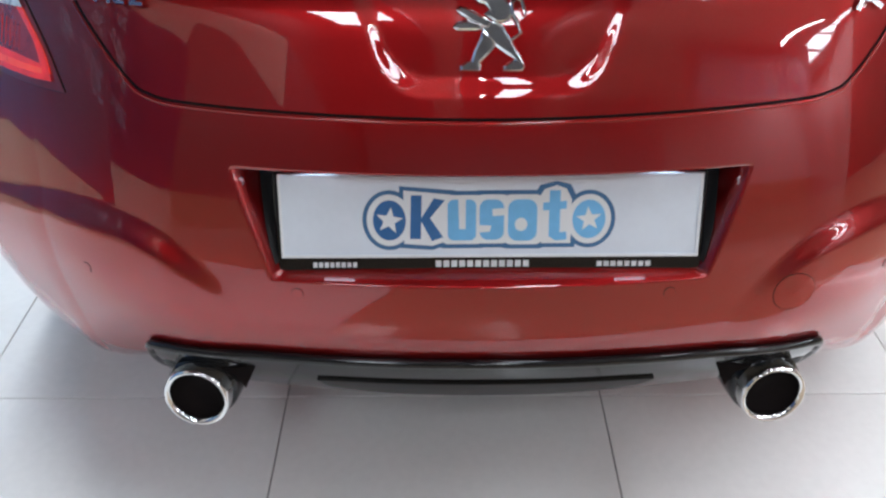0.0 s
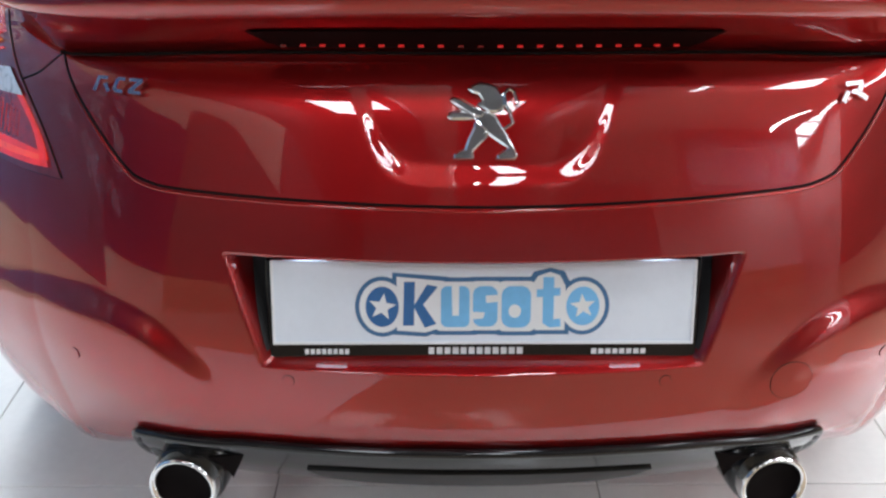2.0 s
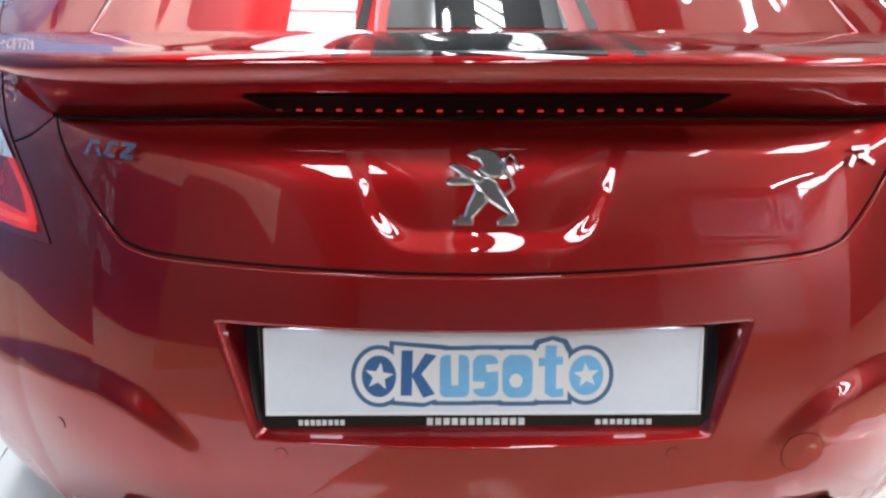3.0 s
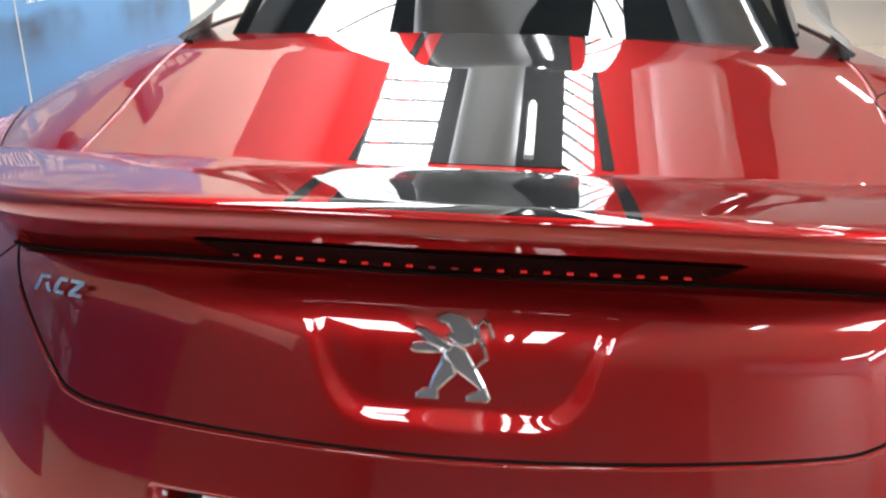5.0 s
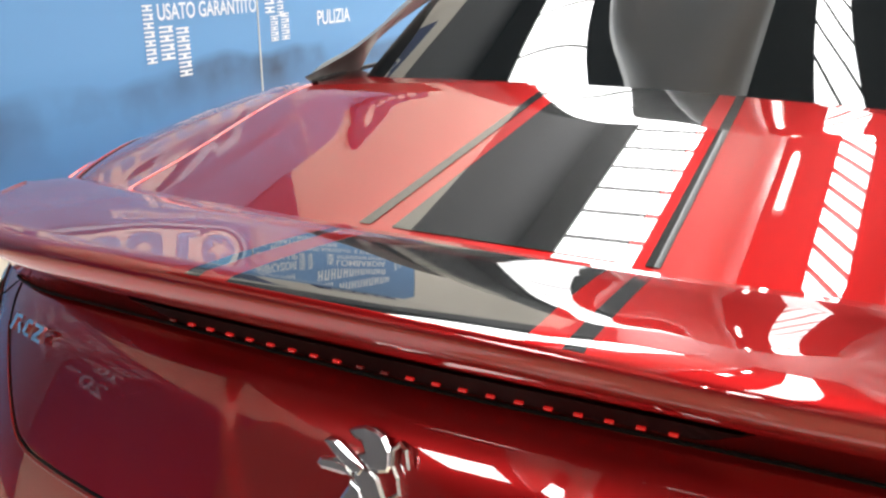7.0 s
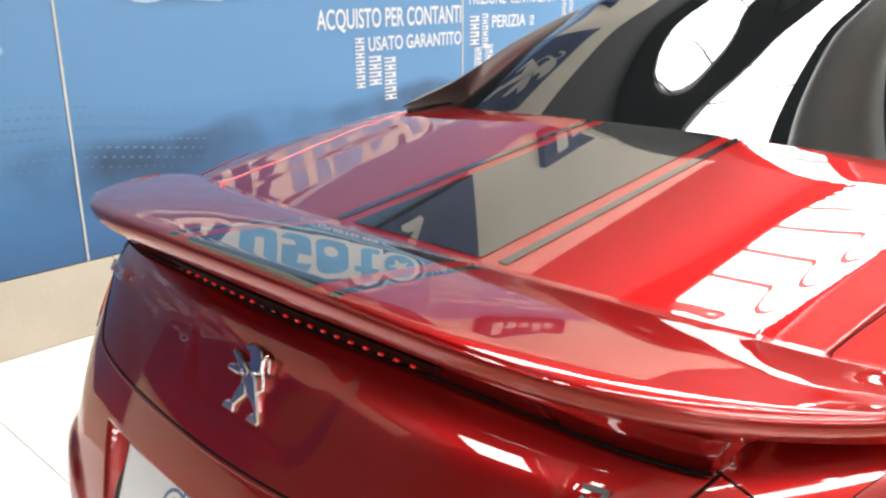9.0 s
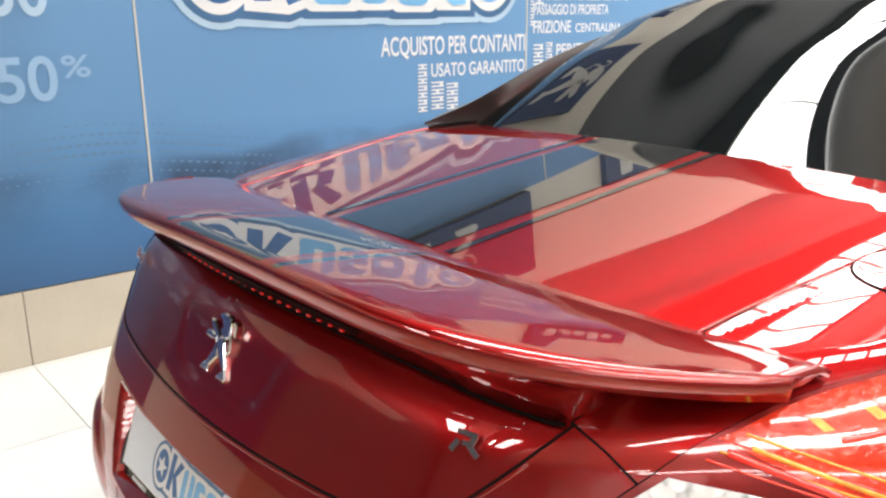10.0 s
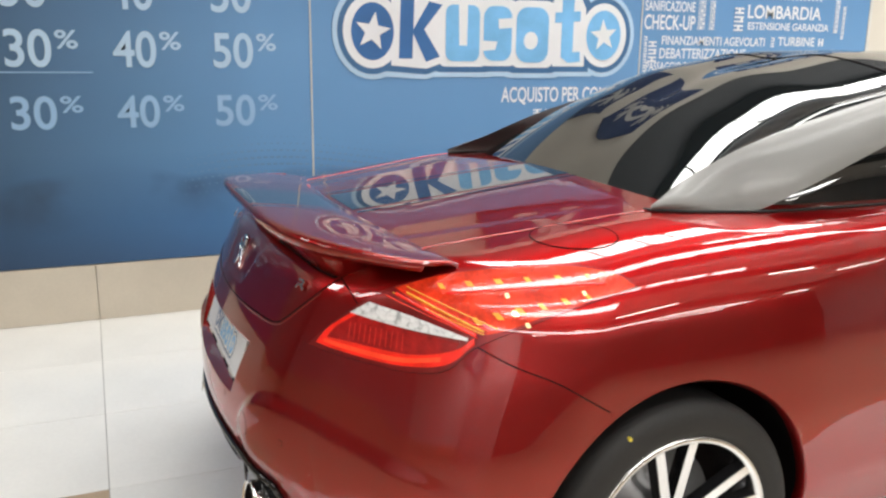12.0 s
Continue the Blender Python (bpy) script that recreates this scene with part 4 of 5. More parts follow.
for x, y0, z0, y1, z1 in slot:
    sv += [(x * 0.955, y0 - 0.0012, z0 - 0.003), (x, y1 - 0.0025, z1 + 0.004), (x, y1 + 0.010, z1 + 0.004), (x, y0 + 0.012, z0 - 0.003)]
for i in range(len(slot) - 1):
    for j in range(4):
        a, b = i * 4 + j, i * 4 + (j + 1) % 4
        sf.append((a, a + 4, b + 4, b))
brake = raw("brake_light", sv, sf, M["slot"], car, "narrow dark high brake light", False)
bm = bmesh.new()
box(bm, -0.0034, 0.0034, -0.002, 0.002, -0.0014, 0.0014, 0.0006)
led = part("small_lamp", bm, M["led_dim"], brake)
lit = led.data.copy()
lit.materials.clear()
lit.materials.append(M["led"])
for i, x in enumerate(np.linspace(-0.235, 0.222, 21)):
    s = spoiler_section(float(x))
    o = led if i == 0 else new("small_lamp", lit if i > 10 or i < 9 else led.data)
    o.parent = brake
    o.location = (float(x), s[12][0] * 0.35 + s[13][0] * 0.65 - 0.0025, s[12][1] * 0.35 + s[13][1] * 0.65)


# ---- tail lamps ----
def tail_lamp(sg):
    R = lambda pts: [(sg * p[0], *p[1:]) for p in pts]
    top = R([(0.528, 0.078, 0.719), (0.556, 0.118, 0.768), (0.594, 0.173, 0.818), (0.631, 0.231, 0.860), (0.685, 0.348, 0.897), (0.758, 0.565, 0.909), (0.81, 0.667, 0.894), (0.844, 0.698, 0.871)])
    bot = R([(0.528, 0.078, 0.719), (0.60, 0.125, 0.712), (0.668, 0.180, 0.706), (0.721, 0.236, 0.702), (0.769, 0.303, 0.715), (0.793, 0.36, 0.765), (0.84, 0.51, 0.828), (0.844, 0.698, 0.871)])
    t = strip_patch("tail_lamp", top, bot, 0.002, "lens_border", car, "long wrap-around lamp with red, clear and amber fields", 90, 24)
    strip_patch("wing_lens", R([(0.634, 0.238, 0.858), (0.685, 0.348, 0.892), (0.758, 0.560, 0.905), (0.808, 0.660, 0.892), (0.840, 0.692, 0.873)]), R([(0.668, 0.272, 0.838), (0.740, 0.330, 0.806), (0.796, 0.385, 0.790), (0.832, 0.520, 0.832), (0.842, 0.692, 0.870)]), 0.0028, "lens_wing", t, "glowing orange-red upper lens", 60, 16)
    wt = R([(0.612, 0.192, 0.826), (0.684, 0.264, 0.808), (0.780, 0.344, 0.781)])
    wb = R([(0.588, 0.156, 0.800), (0.684, 0.250, 0.783), (0.780, 0.344, 0.775)])
    clear = strip_patch("clear_lens", wt, wb, 0.0045, "lens_clear", t, "clear ribbed reversing lens", 40, 8)
    dt = R([(0.563, 0.125, 0.768), (0.600, 0.165, 0.795), (0.645, 0.214, 0.790), (0.70, 0.266, 0.777), (0.768, 0.335, 0.769)])
    db = R([(0.560, 0.112, 0.738), (0.61, 0.145, 0.733), (0.655, 0.185, 0.728), (0.71, 0.24, 0.722), (0.764, 0.318, 0.742)])
    deep = strip_patch("deep_lens", dt, db, 0.0035, "lens_deep", t, "dark red ribbed field", 40, 10)
    lt = R([(0.552, 0.098, 0.744), (0.61, 0.145, 0.743), (0.71, 0.24, 0.736), (0.762, 0.32, 0.752), (0.787, 0.355, 0.782)])
    lb = R([(0.548, 0.090, 0.728), (0.60, 0.128, 0.721), (0.70, 0.218, 0.712), (0.764, 0.303, 0.724), (0.788, 0.358, 0.769)])
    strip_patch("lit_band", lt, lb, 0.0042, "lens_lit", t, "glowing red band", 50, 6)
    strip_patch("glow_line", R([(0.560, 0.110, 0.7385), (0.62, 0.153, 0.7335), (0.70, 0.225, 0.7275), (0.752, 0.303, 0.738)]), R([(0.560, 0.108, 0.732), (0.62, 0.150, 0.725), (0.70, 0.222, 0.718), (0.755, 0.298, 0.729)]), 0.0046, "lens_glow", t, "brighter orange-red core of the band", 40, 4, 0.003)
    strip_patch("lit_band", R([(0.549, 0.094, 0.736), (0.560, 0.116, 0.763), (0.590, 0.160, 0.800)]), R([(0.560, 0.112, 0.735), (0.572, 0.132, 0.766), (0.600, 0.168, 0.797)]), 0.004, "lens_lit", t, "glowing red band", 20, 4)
    # amber reflectors in two rows, and ridges between them
    for k in range(6):
        u = k / 5
        for row, (a, b, w) in enumerate((((0.690, 0.315, 0.868), (0.800, 0.600, 0.890), 0.012), ((0.770, 0.365, 0.812), (0.835, 0.580, 0.858), 0.010))):
            c = np.array(a) * (1 - u) + np.array(b) * u
            d = np.array((0.020, 0.006, -0.013)) * (0.85 - 0.3 * u) * (0.8 if row == 0 else 1.0)
            p0, p1 = c - d / 2, c + d / 2
            g = np.array((0.010, 0.022, 0.001)) * (0.62 - 0.2 * u) * (0.8 + 0.4 * ((k * 7) % 5) / 5)
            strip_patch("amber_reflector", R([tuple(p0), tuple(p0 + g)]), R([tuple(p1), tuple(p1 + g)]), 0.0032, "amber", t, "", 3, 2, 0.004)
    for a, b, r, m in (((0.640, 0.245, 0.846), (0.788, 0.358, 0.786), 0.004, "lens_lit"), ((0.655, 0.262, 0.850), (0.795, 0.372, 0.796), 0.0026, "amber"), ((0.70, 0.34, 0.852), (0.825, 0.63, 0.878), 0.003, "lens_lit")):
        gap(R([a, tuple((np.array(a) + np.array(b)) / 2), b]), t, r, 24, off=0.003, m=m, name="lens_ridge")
    for c, w in (((0.780, 0.430, 0.860), 0.0045), ((0.812, 0.432, 0.832), 0.006), ((0.832, 0.452, 0.812), 0.0045), ((0.842, 0.570, 0.868), 0.004)):
        c, e, g = np.array(c), np.array((0.55, 0.2, -0.75)) * w, np.array((0.25, 0.95, 0.1)) * w
        strip_patch("bulb", R([tuple(c - e - g), tuple(c - e * 1.3), tuple(c - e + g)]), R([tuple(c + e - g), tuple(c + e * 1.3), tuple(c + e + g)]), 0.0046, "bulb", t, "small glowing spot for a sparkle in the lens", 6, 4, 0.003)
    for k in range(4):
        d = np.array((0.007, 0.011, 0.007)) * k
        a, b = np.array((0.632, 0.222, 0.842)) + d, np.array((0.788, 0.362, 0.783)) + d
        gap(R([tuple(a), tuple((a + b) / 2), tuple(b)]), t, 0.0013, 24, off=0.0034, m="amber" if k % 2 else "lens_lit", name="lens_ridge")
    for k in range(11):
        u = (k + 1.2) / 17
        p = np.array((0.585, 0.145, 0.783)) * (1 - u) + np.array((0.735, 0.295, 0.768)) * u
        q = p + np.array((0.003, 0.002, -0.036))
        gap(R([tuple(p), tuple((p + q) / 2), tuple(q)]), deep, 0.0009, 8, off=0.0032, m="lens_red", name="lens_rib")
    gap(top, t, 0.0013, 90, off=0.0)
    gap(bot, t, 0.0011, 90, off=0.0)
    return t


tail_lamp(1)
tail_lamp(-1)

# ---- bumper fittings ----
dtop = [(-0.474, 0.02, 0.350), (-0.452, 0.005, 0.378), (-0.30, -0.045, 0.392), (0.0, -0.068, 0.398), (0.30, -0.045, 0.392), (0.452, 0.005, 0.378), (0.474, 0.02, 0.350)]
dbot = [(-0.458, 0.05, 0.27), (-0.43, 0.05, 0.250), (-0.30, 0.04, 0.275), (0.0, 0.02, 0.275), (0.30, 0.04, 0.275), (0.43, 0.05, 0.250), (0.458, 0.05, 0.27)]
diff = strip_patch("diffuser", dtop[::-1], dbot[::-1], 0.010, "piano", car, "black lower diffuser with a glossy lip", 90, 16, 0.012)
gap([(-0.480, 0.04, 0.290), (-0.479, 0.03, 0.322)] + dtop + [(0.479, 0.03, 0.322), (0.480, 0.04, 0.290)], diff, 0.0075, 110, off=0.006, m="piano", name="diffuser_lip")
for sg in (-1, 1):
    u0, u1 = (0.338, 0.476) if sg > 0 else (-0.476, -0.338)
    bm = outline_solid([[p for p in round_rect(u0, u1, 0.292, 0.392, 0.030)]], 0.10)
    front = [e for e in bm.edges if all(v.co.y < -0.09 for v in e.verts)]
    bmesh.ops.bevel(bm, geom=front, offset=0.018, segments=5, affect="EDGES", profile=0.5)
    surround = part("pipe_surround", bm, M["piano"], diff, "gloss black surround of the tail pipe", True)
    surround.location, surround.rotation_euler = (0.0, 0.112, 0.0), (0, 0, 0)
insert = strip_patch("diffuser_insert", [(0.235, -0.04, 0.345), (0.17, -0.04, 0.350), (0.0, -0.045, 0.353), (-0.17, -0.04, 0.350), (-0.235, -0.04, 0.345)], [(0.215, -0.02, 0.322), (0.15, -0.02, 0.304), (0.0, -0.02, 0.298), (-0.15, -0.02, 0.304), (-0.215, -0.02, 0.322)], 0.014, "satin_black", diff, "satin black insert", 40, 6, 0.010)
for sg in (-1, 1):
    e = new("exhaust_pipe")
    e.parent, e.location = car, (sg * 0.409, -0.045, 0.306)
    e.rotation_euler = (radians(-8), 0, radians(sg * 6))
    tagged(e, "large round chrome tail pipe")
    vs, fs = lathe([(0.0470, 0.022), (0.0475, 0.004), (0.0462, -0.003), (0.0440, -0.004), (0.0395, 0.000), (0.0380, 0.004), (0.0378, 0.009)], 48, "y")
    raw("chrome_ring", vs, fs, M["chrome"], e, "polished chrome ring")
    vs, fs = lathe([(0.0460, 0.020), (0.0505, 0.024), (0.0520, 0.032), (0.0525, 0.05), (0.0525, 0.16)], 40, "y")
    raw("pipe_collar", vs, fs, M["piano"], e, "black collar round the pipe")
    # shallow near-black disc: the shade inside the pipe, given as colour
    vs, fs = lathe([(0.0379, 0.001), (0.0365, 0.008), (0.0, 0.008)], 32, "y")
    raw("bore_shade_disc", vs, fs, M["gap"], e, "dark disc in place of the shaded bore")
    vent = part("pipe_vent", outline_solid([[(sg * 0.318, 0.372), (sg * 0.368, 0.366), (sg * 0.350, 0.355), (sg * 0.338, 0.328)]], 0.004), M["gap"], diff)
    vent.location = (0.0, -0.036, -0.008)


def surface_disc(x, z, r, m, name, parent, lift, ring_r=0.0012, label=""):
    y = float(curve(REAR_Z, REAR_Y, np.array(z)) + rear_plan(np.array(abs(x))))
    pts = []
    for k in (1.0, 0.6, 0.02):
        pts += [(x + k * r * math.cos(a), y, z + k * r * math.sin(a)) for a in np.linspace(0, 2 * math.pi, 29)[:-1]]
    v = snap(pts, lift)
    f = [(q * 28 + i, q * 28 + (i + 1) % 28, (q + 1) * 28 + (i + 1) % 28, (q + 1) * 28 + i) for q in range(2) for i in range(28)]
    ob = raw(name, v, f, M[m], parent, label)
    vs, fs = tube_along(list(snap(pts[:28] + pts[:1], 0.0)), ring_r, 6)
    raw("panel_gap", vs, fs, M["gap"], ob)


for x in (-0.242, 0.226, -0.53, 0.53):
    surface_disc(x, 0.510 if abs(x) < 0.4 else 0.50, 0.0075, "paint", "parking_sensor", bumper, 0.0010, 0.0006)
surface_disc(0.389, 0.497, 0.028, "paint", "tow_eye_cover", bumper, 0.0006, 0.0007, "round tow eye cover")

# number plate
strip_patch("plate_recess", [(0.300, -0.01, 0.657), (0.283, -0.02, 0.60), (0.266, -0.03, 0.541)], [(-0.300, -0.01, 0.657), (-0.283, -0.02, 0.60), (-0.266, -0.03, 0.541)], 0.0012, "plastic", bumper, "black plate recess lining", 24, 90, 0)
plate = new("number_plate")
plate.parent, plate.location = car, (0.0, -0.037, 0.548)
plate.rotation_euler = (radians(-19), 0, 0)
tagged(plate, "pale plate in a black holder with printed shapes")
part("plate_holder", box(bmesh.new(), -0.268, 0.268, 0.001, 0.012, -0.029, 0.108, 0.003), M["piano"], plate, "black holder with pale lettering bars")
bm = bmesh.new()
box(bm, -0.260, 0.260, -0.004, 0.003, 0.0, 0.106, 0.0012)
part("plate_sheet", bm, M["plate"], plate, "pale grey-white sheet")
part("plate_rim", outline_solid([[(-0.260, 0.0), (0.260, 0.0), (0.260, 0.003), (-0.260, 0.003)], [(-0.260, 0.003), (-0.257, 0.003), (-0.257, 0.106), (-0.260, 0.106)], [(0.257, 0.003), (0.260, 0.003), (0.260, 0.106), (0.257, 0.106)]], 0.0055), M["ink_white"], plate)
logo(plate, 0.313, pose(-0.158, -0.004, 0.012), 0.0002, halo=False)
for u0, u1, n in ((-0.222, -0.165, 8), (-0.068, 0.052, 12), (0.135, 0.205, 8)):
    w = (u1 - u0) / n
    h = 0.0085 if n == 12 else 0.0065
    for i in range(n):
        part("lettering_bar", outline_solid([[(u0 + i * w, -0.014), (u0 + (i + 0.74) * w, -0.014), (u0 + (i + 0.74) * w, -0.014 + h), (u0 + i * w, -0.014 + h)]], 0.001), M["ink_white"], plate)
for x in (-0.21, 0.21):
    part("plate_light", box(bmesh.new(), x - 0.022, x + 0.022, -0.008, 0.004, 0.6575, 0.6615, 0.001), M["plate_lamp"], car, "small white plate light")

# badges
badge = new("rampant_badge")
badge.parent = car
tagged(badge, "chrome rampant badge")
for i, poly in enumerate(rampant(0.00073)):
    bm = outline_solid([poly], 0.0045 + 0.0003 * i)
    bmesh.ops.inset_individual(bm, faces=[f for f in bm.faces if f.normal.y < -0.9], thickness=0.0026, depth=0.0022)
    part("badge_stroke", bm, M["badge"], badge)
badge.location, badge.rotation_euler = (-0.0055, 0.0158, 0.773), (radians(-22), 0, 0)
for name, x0, polys in (("model_badge", -0.466, [stroke((0.000, 0.0), (0.007, 0.018), 0.005), stroke((0.008, 0.0165), (0.018, 0.0165), 0.004), stroke((0.014, 0.010), (0.019, 0.0), 0.005), stroke((0.026, 0.002), (0.031, 0.016), 0.005), stroke((0.031, 0.0165), (0.041, 0.0165), 0.004), stroke((0.027, 0.002), (0.038, 0.002), 0.004), stroke((0.046, 0.0165), (0.064, 0.0165), 0.004), stroke((0.062, 0.016), (0.047, 0.003), 0.005), stroke((0.045, 0.002), (0.062, 0.002), 0.004)]),
                        ("trim_badge", 0.430, [stroke((0.000, 0.0), (0.007, 0.012), 0.006), stroke((0.004, 0.021), (0.028, 0.021), 0.005), stroke((0.026, 0.021), (0.022, 0.010), 0.006), stroke((0.020, 0.010), (0.033, 0.001), 0.006), stroke((0.012, 0.011), (0.022, 0.011), 0.005)])):
    ob = new(name)
    ob.parent = car
    tagged(ob, "small chrome slanted badge")
    for poly in polys:
        part("badge_stroke", outline_solid([poly], 0.0035), M["badge"], ob)
    yb = float(curve(REAR_Z, REAR_Y, np.array(0.822)) + rear_plan(np.array(abs(x0 + 0.015))))
    ob.location = (x0, yb + (0.004 if x0 < 0 else -0.005) - 0.003, 0.831 if x0 < 0 else 0.820)
    ob.rotation_euler = (radians(-24), 0, math.atan(0.26) * (1 if x0 > 0 else -1))

# ---- cabin ----
ROOF_Y = (0.88, 1.00, 1.10, 1.25, 1.50, 1.87, 2.30, 2.60, 3.00, 3.17)
ROOF_Z = (0.945, 1.030, 1.100, 1.195, 1.297, 1.360, 1.370, 1.305, 1.08, 0.985)


SIDE_N, TOP_N = 10, 54


def cabin_row(y):
    """One cross-section of the cabin: up one side, over the double-bubble top, down the other."""
    zr = float(curve(ROOF_Y, ROOF_Z, np.array(y)))
    bulge = math.sin(math.pi * min(max((y - 0.9) / 2.2, 0), 1))
    wt, wb = 0.560 - 0.02 * bulge, 0.570 + (0.045 + 0.045 * bulge) * float(sstep(1.0, 1.3, np.array(y)))
    rise = float(sstep(0.76, 1.36, np.array(y)))
    swell = float(sstep(0.82, 1.32, np.array(y)))
    pts = []
    for x in np.linspace(wt, -wt, TOP_N):
        ax = abs(x)
        z = zr + 0.012 * rise - (0.06 + 0.25 * rise) * ax ** 2 - (0.2 + 0.8 * rise) * max(ax - 0.44, 0) ** 2 - 0.027 * swell * math.exp(-(x / 0.14) ** 2) * (1 - 0.6 * float(sstep(2.2, 2.6, np.array(y))))
        pts.append((float(x), y, z))
    zt = pts[0][2]
    side = []
    for k in range(SIDE_N):
        t = k / SIDE_N
        side.append((wb + (wt - wb) * t ** 1.6, y, 0.945 + (zt - 0.945) * t))
    return side + pts + [(-q[0], q[1], q[2]) for q in reversed(side)]


ys = list(np.linspace(0.90, 3.17, 120))
ROW = 2 * SIDE_N + TOP_N
cv = [q for y in ys for q in cabin_row(y)]
groups = {"rear_window": [], "roof": [], "windshield": [], "side_window": [], "side_window_left": []}
for i in range(len(ys) - 1):
    for j in range(ROW - 1):
        k = i * ROW + j
        f = (k, k + 1, k + ROW + 1, k + ROW)
        p = cv[k]
        if (j < SIDE_N - 1 or j >= SIDE_N + TOP_N) and p[1] > 1.0:
            g = "side_window" if p[0] > 0 else "side_window_left"
        else:
            g = "rear_window" if p[1] < 1.80 else "roof" if p[1] < 2.48 else "windshield"
        groups[g].append(f)
cvn = np.array(cv)
for g, fs in groups.items():
    used, inv = np.unique(np.array(fs), return_inverse=True)
    raw(g.replace("_left", ""), cvn[used], inv.reshape(-1, 4), M["glass"] if g != "roof" else M["stripe"], car, "dark tinted double-bubble rear window" if g == "rear_window" else "black double-bubble roof" if g == "roof" else "")
vs, fs = tube_along(cabin_row(1.80)[SIDE_N:-SIDE_N], 0.003)
raw("roof_joint", vs, fs, M["gap"], car)


# silver arches from the deck over the roof to the scuttle
def arch(sg):
    inner = smooth_line([(0.622, 0.882, 0.990), (0.602, 0.93, 1.012), (0.578, 1.00, 1.040), (0.567, 1.10, 1.080), (0.562, 1.20, 1.118), (0.558, 1.35, 1.163), (0.553, 1.50, 1.199), (0.548, 1.67, 1.237), (0.537, 1.90, 1.285), (0.525, 2.20, 1.312), (0.535, 2.55, 1.262), (0.575, 2.9, 1.11), (0.61, 3.15, 0.985)], 90)
    foot = snap([(0.626, 0.887, 0.988), (0.660, 0.98, 0.985), (0.680, 1.08, 0.983), (0.692, 1.16, 0.985)], 0.004)
    outer = smooth_line([tuple(p) for p in foot] + [(0.692, 1.30, 1.032), (0.670, 1.54, 1.110), (0.635, 1.80, 1.182), (0.598, 2.08, 1.240), (0.580, 2.30, 1.262), (0.583, 2.55, 1.220), (0.625, 2.9, 1.06), (0.66, 3.13, 0.965)], 90)
    vs, fs = [], []
    n = 9
    for a, b in zip(inner, outer):
        d = b - a
        out = np.cross((0, 1, 0), d)
        out = out / np.linalg.norm(out)
        if out[0] < 0:
            out = -out
        for k in range(n):
            t = k / (n - 1)
            p = a + d * t + out * (0.016 * math.sin(math.pi * t) ** 0.6 - 0.004) * min(1.0, np.linalg.norm(d) / 0.07)
            vs.append((sg * p[0], p[1], p[2]))
    for i in range(len(inner) - 1):
        for k in range(n - 1):
            q = i * n + k
            f = (q, q + 1, q + n + 1, q + n)
            fs.append(f if sg > 0 else f[::-1])
    return raw("roof_arch", vs, fs, M["alu"], car, "satin silver roof arch")


arch(1)
arch(-1)
for sg in (1, -1):
    vs, fs = tube_along(snap([(sg * x, y, z) for x, y, z in ((0.612, 0.872, 0.99), (0.626, 0.885, 0.988), (0.661, 0.98, 0.985), (0.681, 1.08, 0.983), (0.694, 1.16, 0.98), (0.695, 1.30, 0.975), (0.69, 1.6, 0.97))], 0.002), 0.0045)
    raw("window_seal", vs, fs, M["satin_black"], car)


# ---- wheels ----
def wheel(sg, y):
    w = new("wheel")
    w.parent, w.location = car, (sg * WHEEL_X, y, WHEEL_Z)
    w.rotation_euler = (radians(6), 0, 0 if sg > 0 else math.pi)
    tagged(w, "alloy wheel with paired slim spokes")
    return w


first = wheel(1, WHEEL_Y)
R0, RR = WHEEL_Z, 0.232
prof = [(RR - 0.004, 0.105), (RR + 0.006, 0.118), (RR + 0.022, 0.124), (R0 - 0.030, 0.122), (R0 - 0.012, 0.112), (R0 - 0.003, 0.098), (R0, 0.08), (R0, -0.08), (R0 - 0.012, -0.11), (RR + 0.02, -0.12), (RR, -0.10)]
vs, fs = lathe(prof, 96)
tyre = raw("tyre", vs, fs, M["rubber"], first, "low-profile black tyre")
vs, fs = lathe([(RR + 0.003, 0.108), (RR + 0.004, 0.116), (RR - 0.002, 0.120), (RR - 0.010, 0.118), (RR - 0.016, 0.108), (RR - 0.022, 0.05), (RR - 0.026, -0.10)], 96)
raw("rim", vs, fs, M["rim"], first, "bright machined rim lip")
# near-black sheet across the rim, in place of the shade behind the spokes
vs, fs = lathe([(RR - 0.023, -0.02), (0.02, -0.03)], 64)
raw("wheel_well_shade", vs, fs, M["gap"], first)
vs, fs = lathe([(0.165, -0.006), (0.165, 0.004), (0.09, 0.006), (0.08, 0.03), (0.0, 0.03)], 64)
raw("brake_disc", vs, fs, M["disc"], first, "grey steel brake disc")
vs, fs = lathe([(0.058, 0.05), (0.056, 0.088), (0.050, 0.096), (0.0, 0.098)], 40)
raw("hub", vs, fs, M["piano"], first, "dark hub cap")
spoke_v = [(0.085, -0.012, 0.04), (0.085, 0.012, 0.04), (0.112, 0.011, RR - 0.012), (0.112, -0.011, RR - 0.012), (0.060, -0.016, 0.04), (0.060, 0.016, 0.04), (0.085, 0.015, RR - 0.012), (0.085, -0.015, RR - 0.012)]
face_me = mesh_of("spoke", [(v[0] + 0.0006, v[1], v[2]) for v in spoke_v[:4]] + [(v[0] - 0.003, v[1] * 1.02, v[2]) for v in spoke_v[:4]], [(0, 1, 2, 3), (4, 7, 6, 5), (0, 4, 5, 1), (1, 5, 6, 2), (2, 6, 7, 3), (3, 7, 4, 0)], M["rim"], False)
core_me = mesh_of("spoke_flank", [(v[0] - 0.003, v[1], v[2]) for v in spoke_v], [(0, 3, 2, 1), (4, 5, 6, 7), (0, 1, 5, 4), (1, 2, 6, 5), (2, 3, 7, 6), (3, 0, 4, 7)], M["piano"], False)
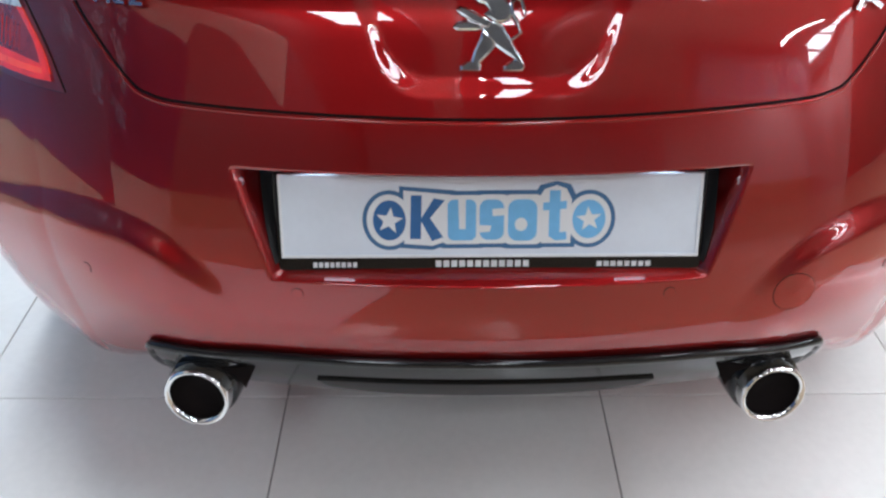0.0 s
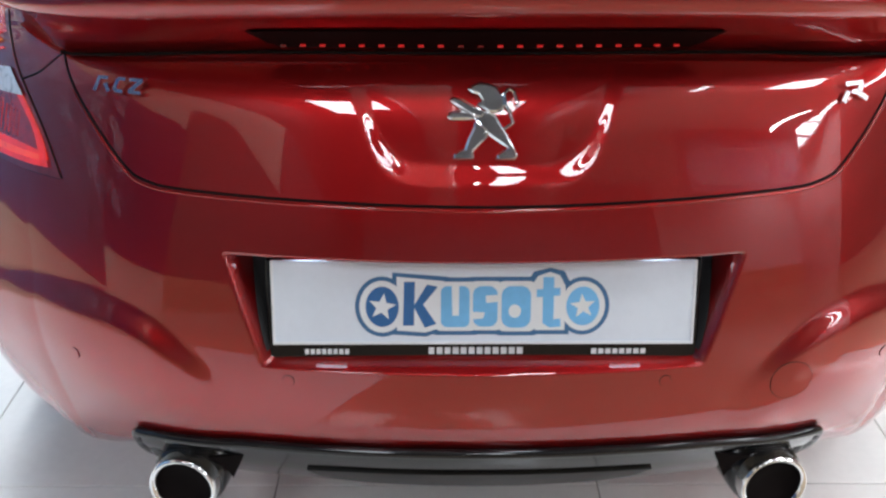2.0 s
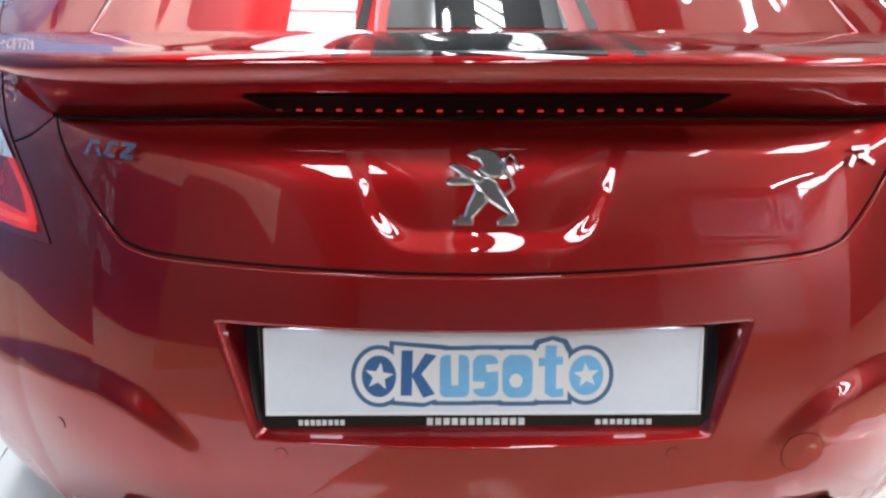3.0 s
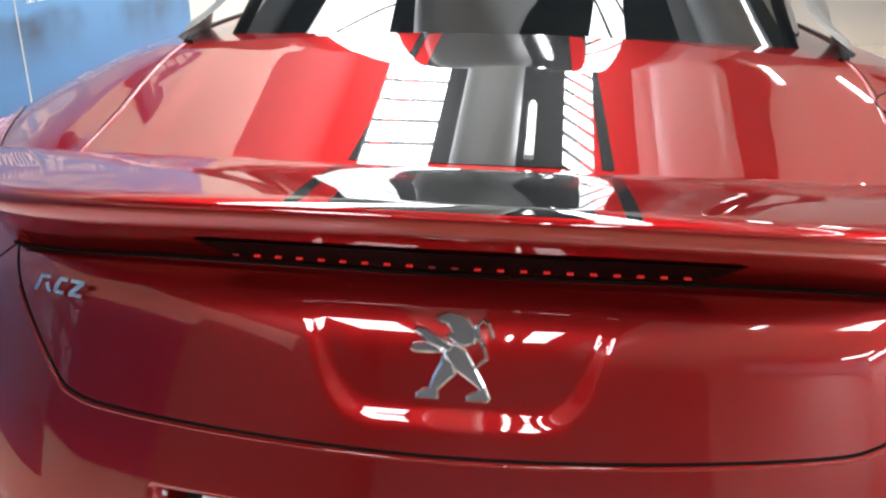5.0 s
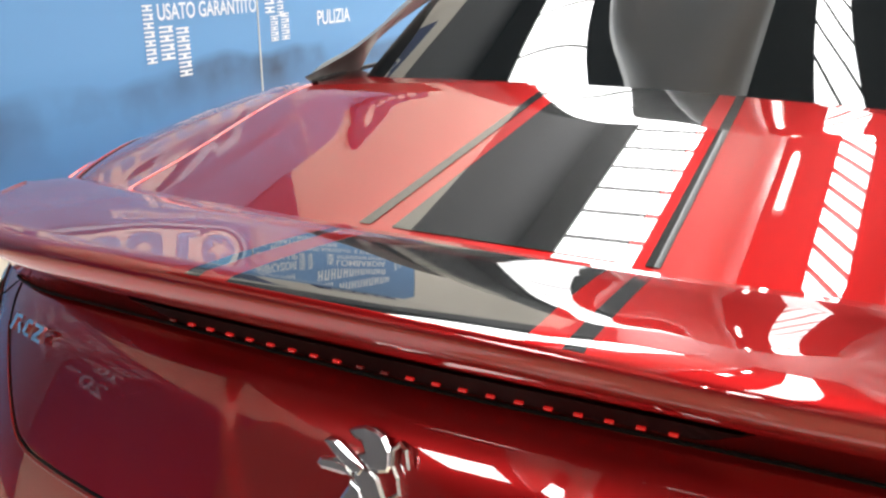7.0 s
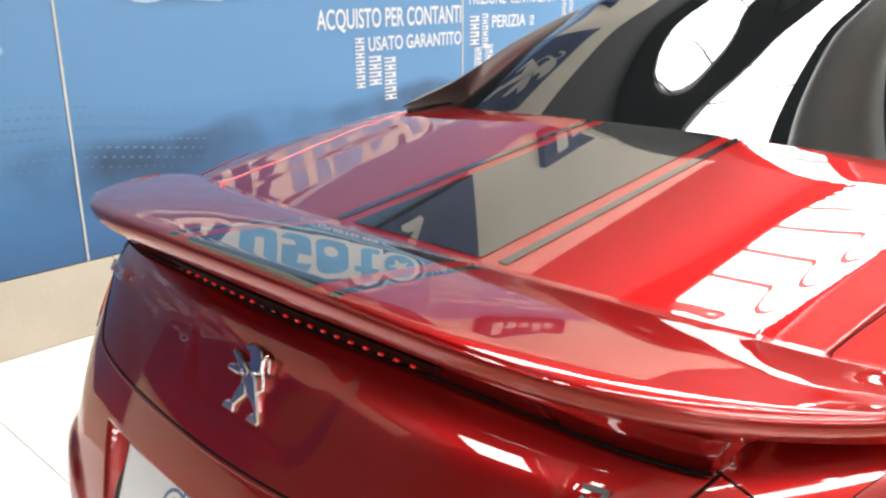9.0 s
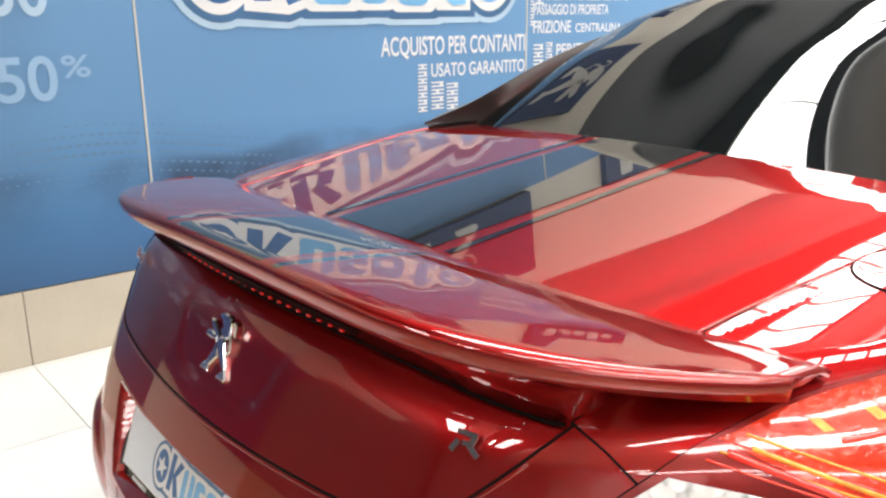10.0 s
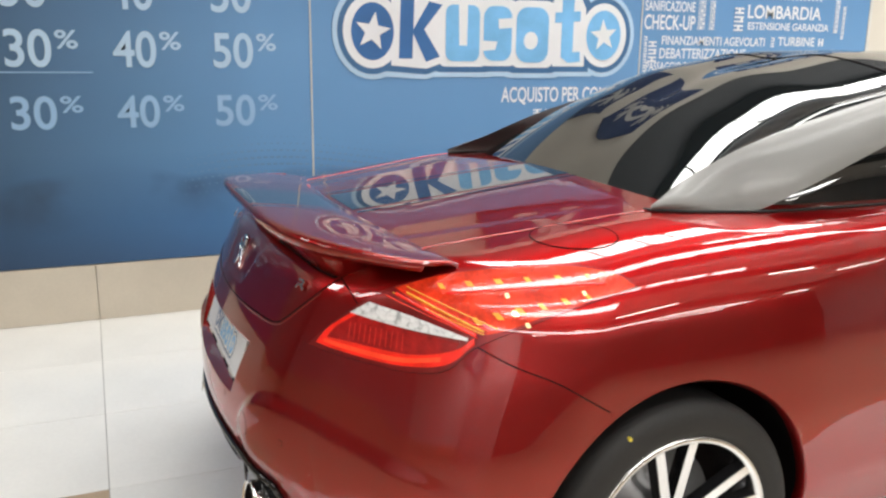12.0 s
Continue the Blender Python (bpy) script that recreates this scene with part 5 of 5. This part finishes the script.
for i in range(10):
    a = 2 * math.pi * (i // 2) / 5 + radians(11.5 if i % 2 else -11.5)
    for me, name in ((face_me, "spoke"), (core_me, "spoke_flank")):
        o = new(name, me)
        o.parent = first
        o.rotation_euler = (a, 0, 0)
copy_thing(first, pose(-WHEEL_X, WHEEL_Y, WHEEL_Z, 20, 0, 180))
copy_thing(first, pose(WHEEL_X, FRONT_Y, WHEEL_Z, 40, 0, 0))
copy_thing(first, pose(-WHEEL_X, FRONT_Y, WHEEL_Z, 70, 0, 180))

a = math.atan2(0.2576, -0.1471) - radians(6)
mark = raw("paint_mark", [(0.1185, 0.2966 * math.cos(a) + 0.0042 * math.cos(u), 0.2966 * math.sin(a) + 0.0042 * math.sin(u)) for u in np.linspace(0, 2 * math.pi, 15)[:-1]] + [(0.108, 0.2966 * math.cos(a) + 0.0046 * math.cos(u), 0.2966 * math.sin(a) + 0.0046 * math.sin(u)) for u in np.linspace(0, 2 * math.pi, 15)[:-1]], [tuple(range(14))] + [(i, i + 14, (i + 1) % 14 + 14, (i + 1) % 14) for i in range(14)], M["yellow_mark"], tyre, "small yellow paint mark", False)

# wheel housings: lip and dark liner
for yc in (WHEEL_Y, FRONT_Y):
    for sg in (1, -1):
        an = np.linspace(radians(-22), radians(202), 60)
        yy, zz = yc + ARCH * np.cos(an), WHEEL_Z + ARCH * np.sin(an)
        s = np.full(60, float(sg))
        ex, _, _ = onto(0.3 * s, yy, np.maximum(zz, 0.19), s, 0 * s, 0 * s)
        vs, fs = [], []
        for i in range(60):
            vs += [(ex[i], yy[i], zz[i]), (ex[i] - sg * 0.012, yc + (ARCH - 0.008) * math.cos(an[i]), WHEEL_Z + (ARCH - 0.008) * math.sin(an[i])), (ex[i] - sg * 0.03, yc + (ARCH - 0.004) * math.cos(an[i]), WHEEL_Z + (ARCH - 0.004) * math.sin(an[i]))]
        for i in range(59):
            for j in range(2):
                a = i * 3 + j
                fs.append((a, a + 3, a + 4, a + 1))
        raw("arch_lip", vs, fs, M["paint"], car)
        vs, fs = [], []
        for i in range(60):
            for r, x in ((ARCH - 0.004, ex[i] - sg * 0.03), (ARCH + 0.02, sg * 0.80), (ARCH + 0.02, sg * 0.56), (0.02, sg * 0.56)):
                vs.append((x, yc + r * math.cos(an[i]), WHEEL_Z + r * math.sin(an[i])))
        for i in range(59):
            for j in range(3):
                a = i * 4 + j
                fs.append((a, a + 4, a + 5, a + 1))
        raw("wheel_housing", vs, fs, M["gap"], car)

# ---- floor tiles ----
bm = box(bmesh.new(), 0.0012, TILE_X - 0.0012, 0.0012, TILE_Y - 0.0012, -0.012, 0.0, 0.0012)
me = bpy.data.meshes.new("floor_tile")
bm.to_mesh(me)
bm.free()
me.materials.append(M["floor"])
sand_me = me.copy()
sand_me.materials.clear()
sand_me.materials.append(M["floor_unseen_tan"])
rest = {"floor": ([], []), "floor_unseen_tan": ([], [])}
for i in range(-4, 17):
    for j in range(-16, 22):
        x, y = JX + i * TILE_X, JY + j * TILE_Y
        if x + TILE_X > ROOM_X or y < ROOM_Y0 or y + TILE_Y > ROOM_Y1:
            continue
        x_lo = max(x, WALL_X + 0.002)
        # tiles out of view turn tan, only for what the bodywork mirrors
        sand = y < -2.1 or (y < -0.9 and x > -0.4) or x > 1.2
        if i <= 6 and -8 <= j <= 8 and x_lo == x:
            o = new("floor_tile", sand_me if sand else me)
            o.parent, o.location = floor, (x, y, 0)
        elif x + TILE_X - x_lo > 0.02:
            rest_v, rest_f = rest["floor_unseen_tan" if sand else "floor"]
            k = len(rest_v)
            rest_v += [(x_lo + 0.001, y + 0.001, 0), (x + TILE_X - 0.001, y + 0.001, 0), (x + TILE_X - 0.001, y + TILE_Y - 0.001, 0), (x_lo + 0.001, y + TILE_Y - 0.001, 0)]
            rest_f.append((k, k + 1, k + 2, k + 3))
for m, (rest_v, rest_f) in rest.items():
    tagged(raw("floor_tile", rest_v, rest_f, M[m], floor, "", False), kind="stuff")
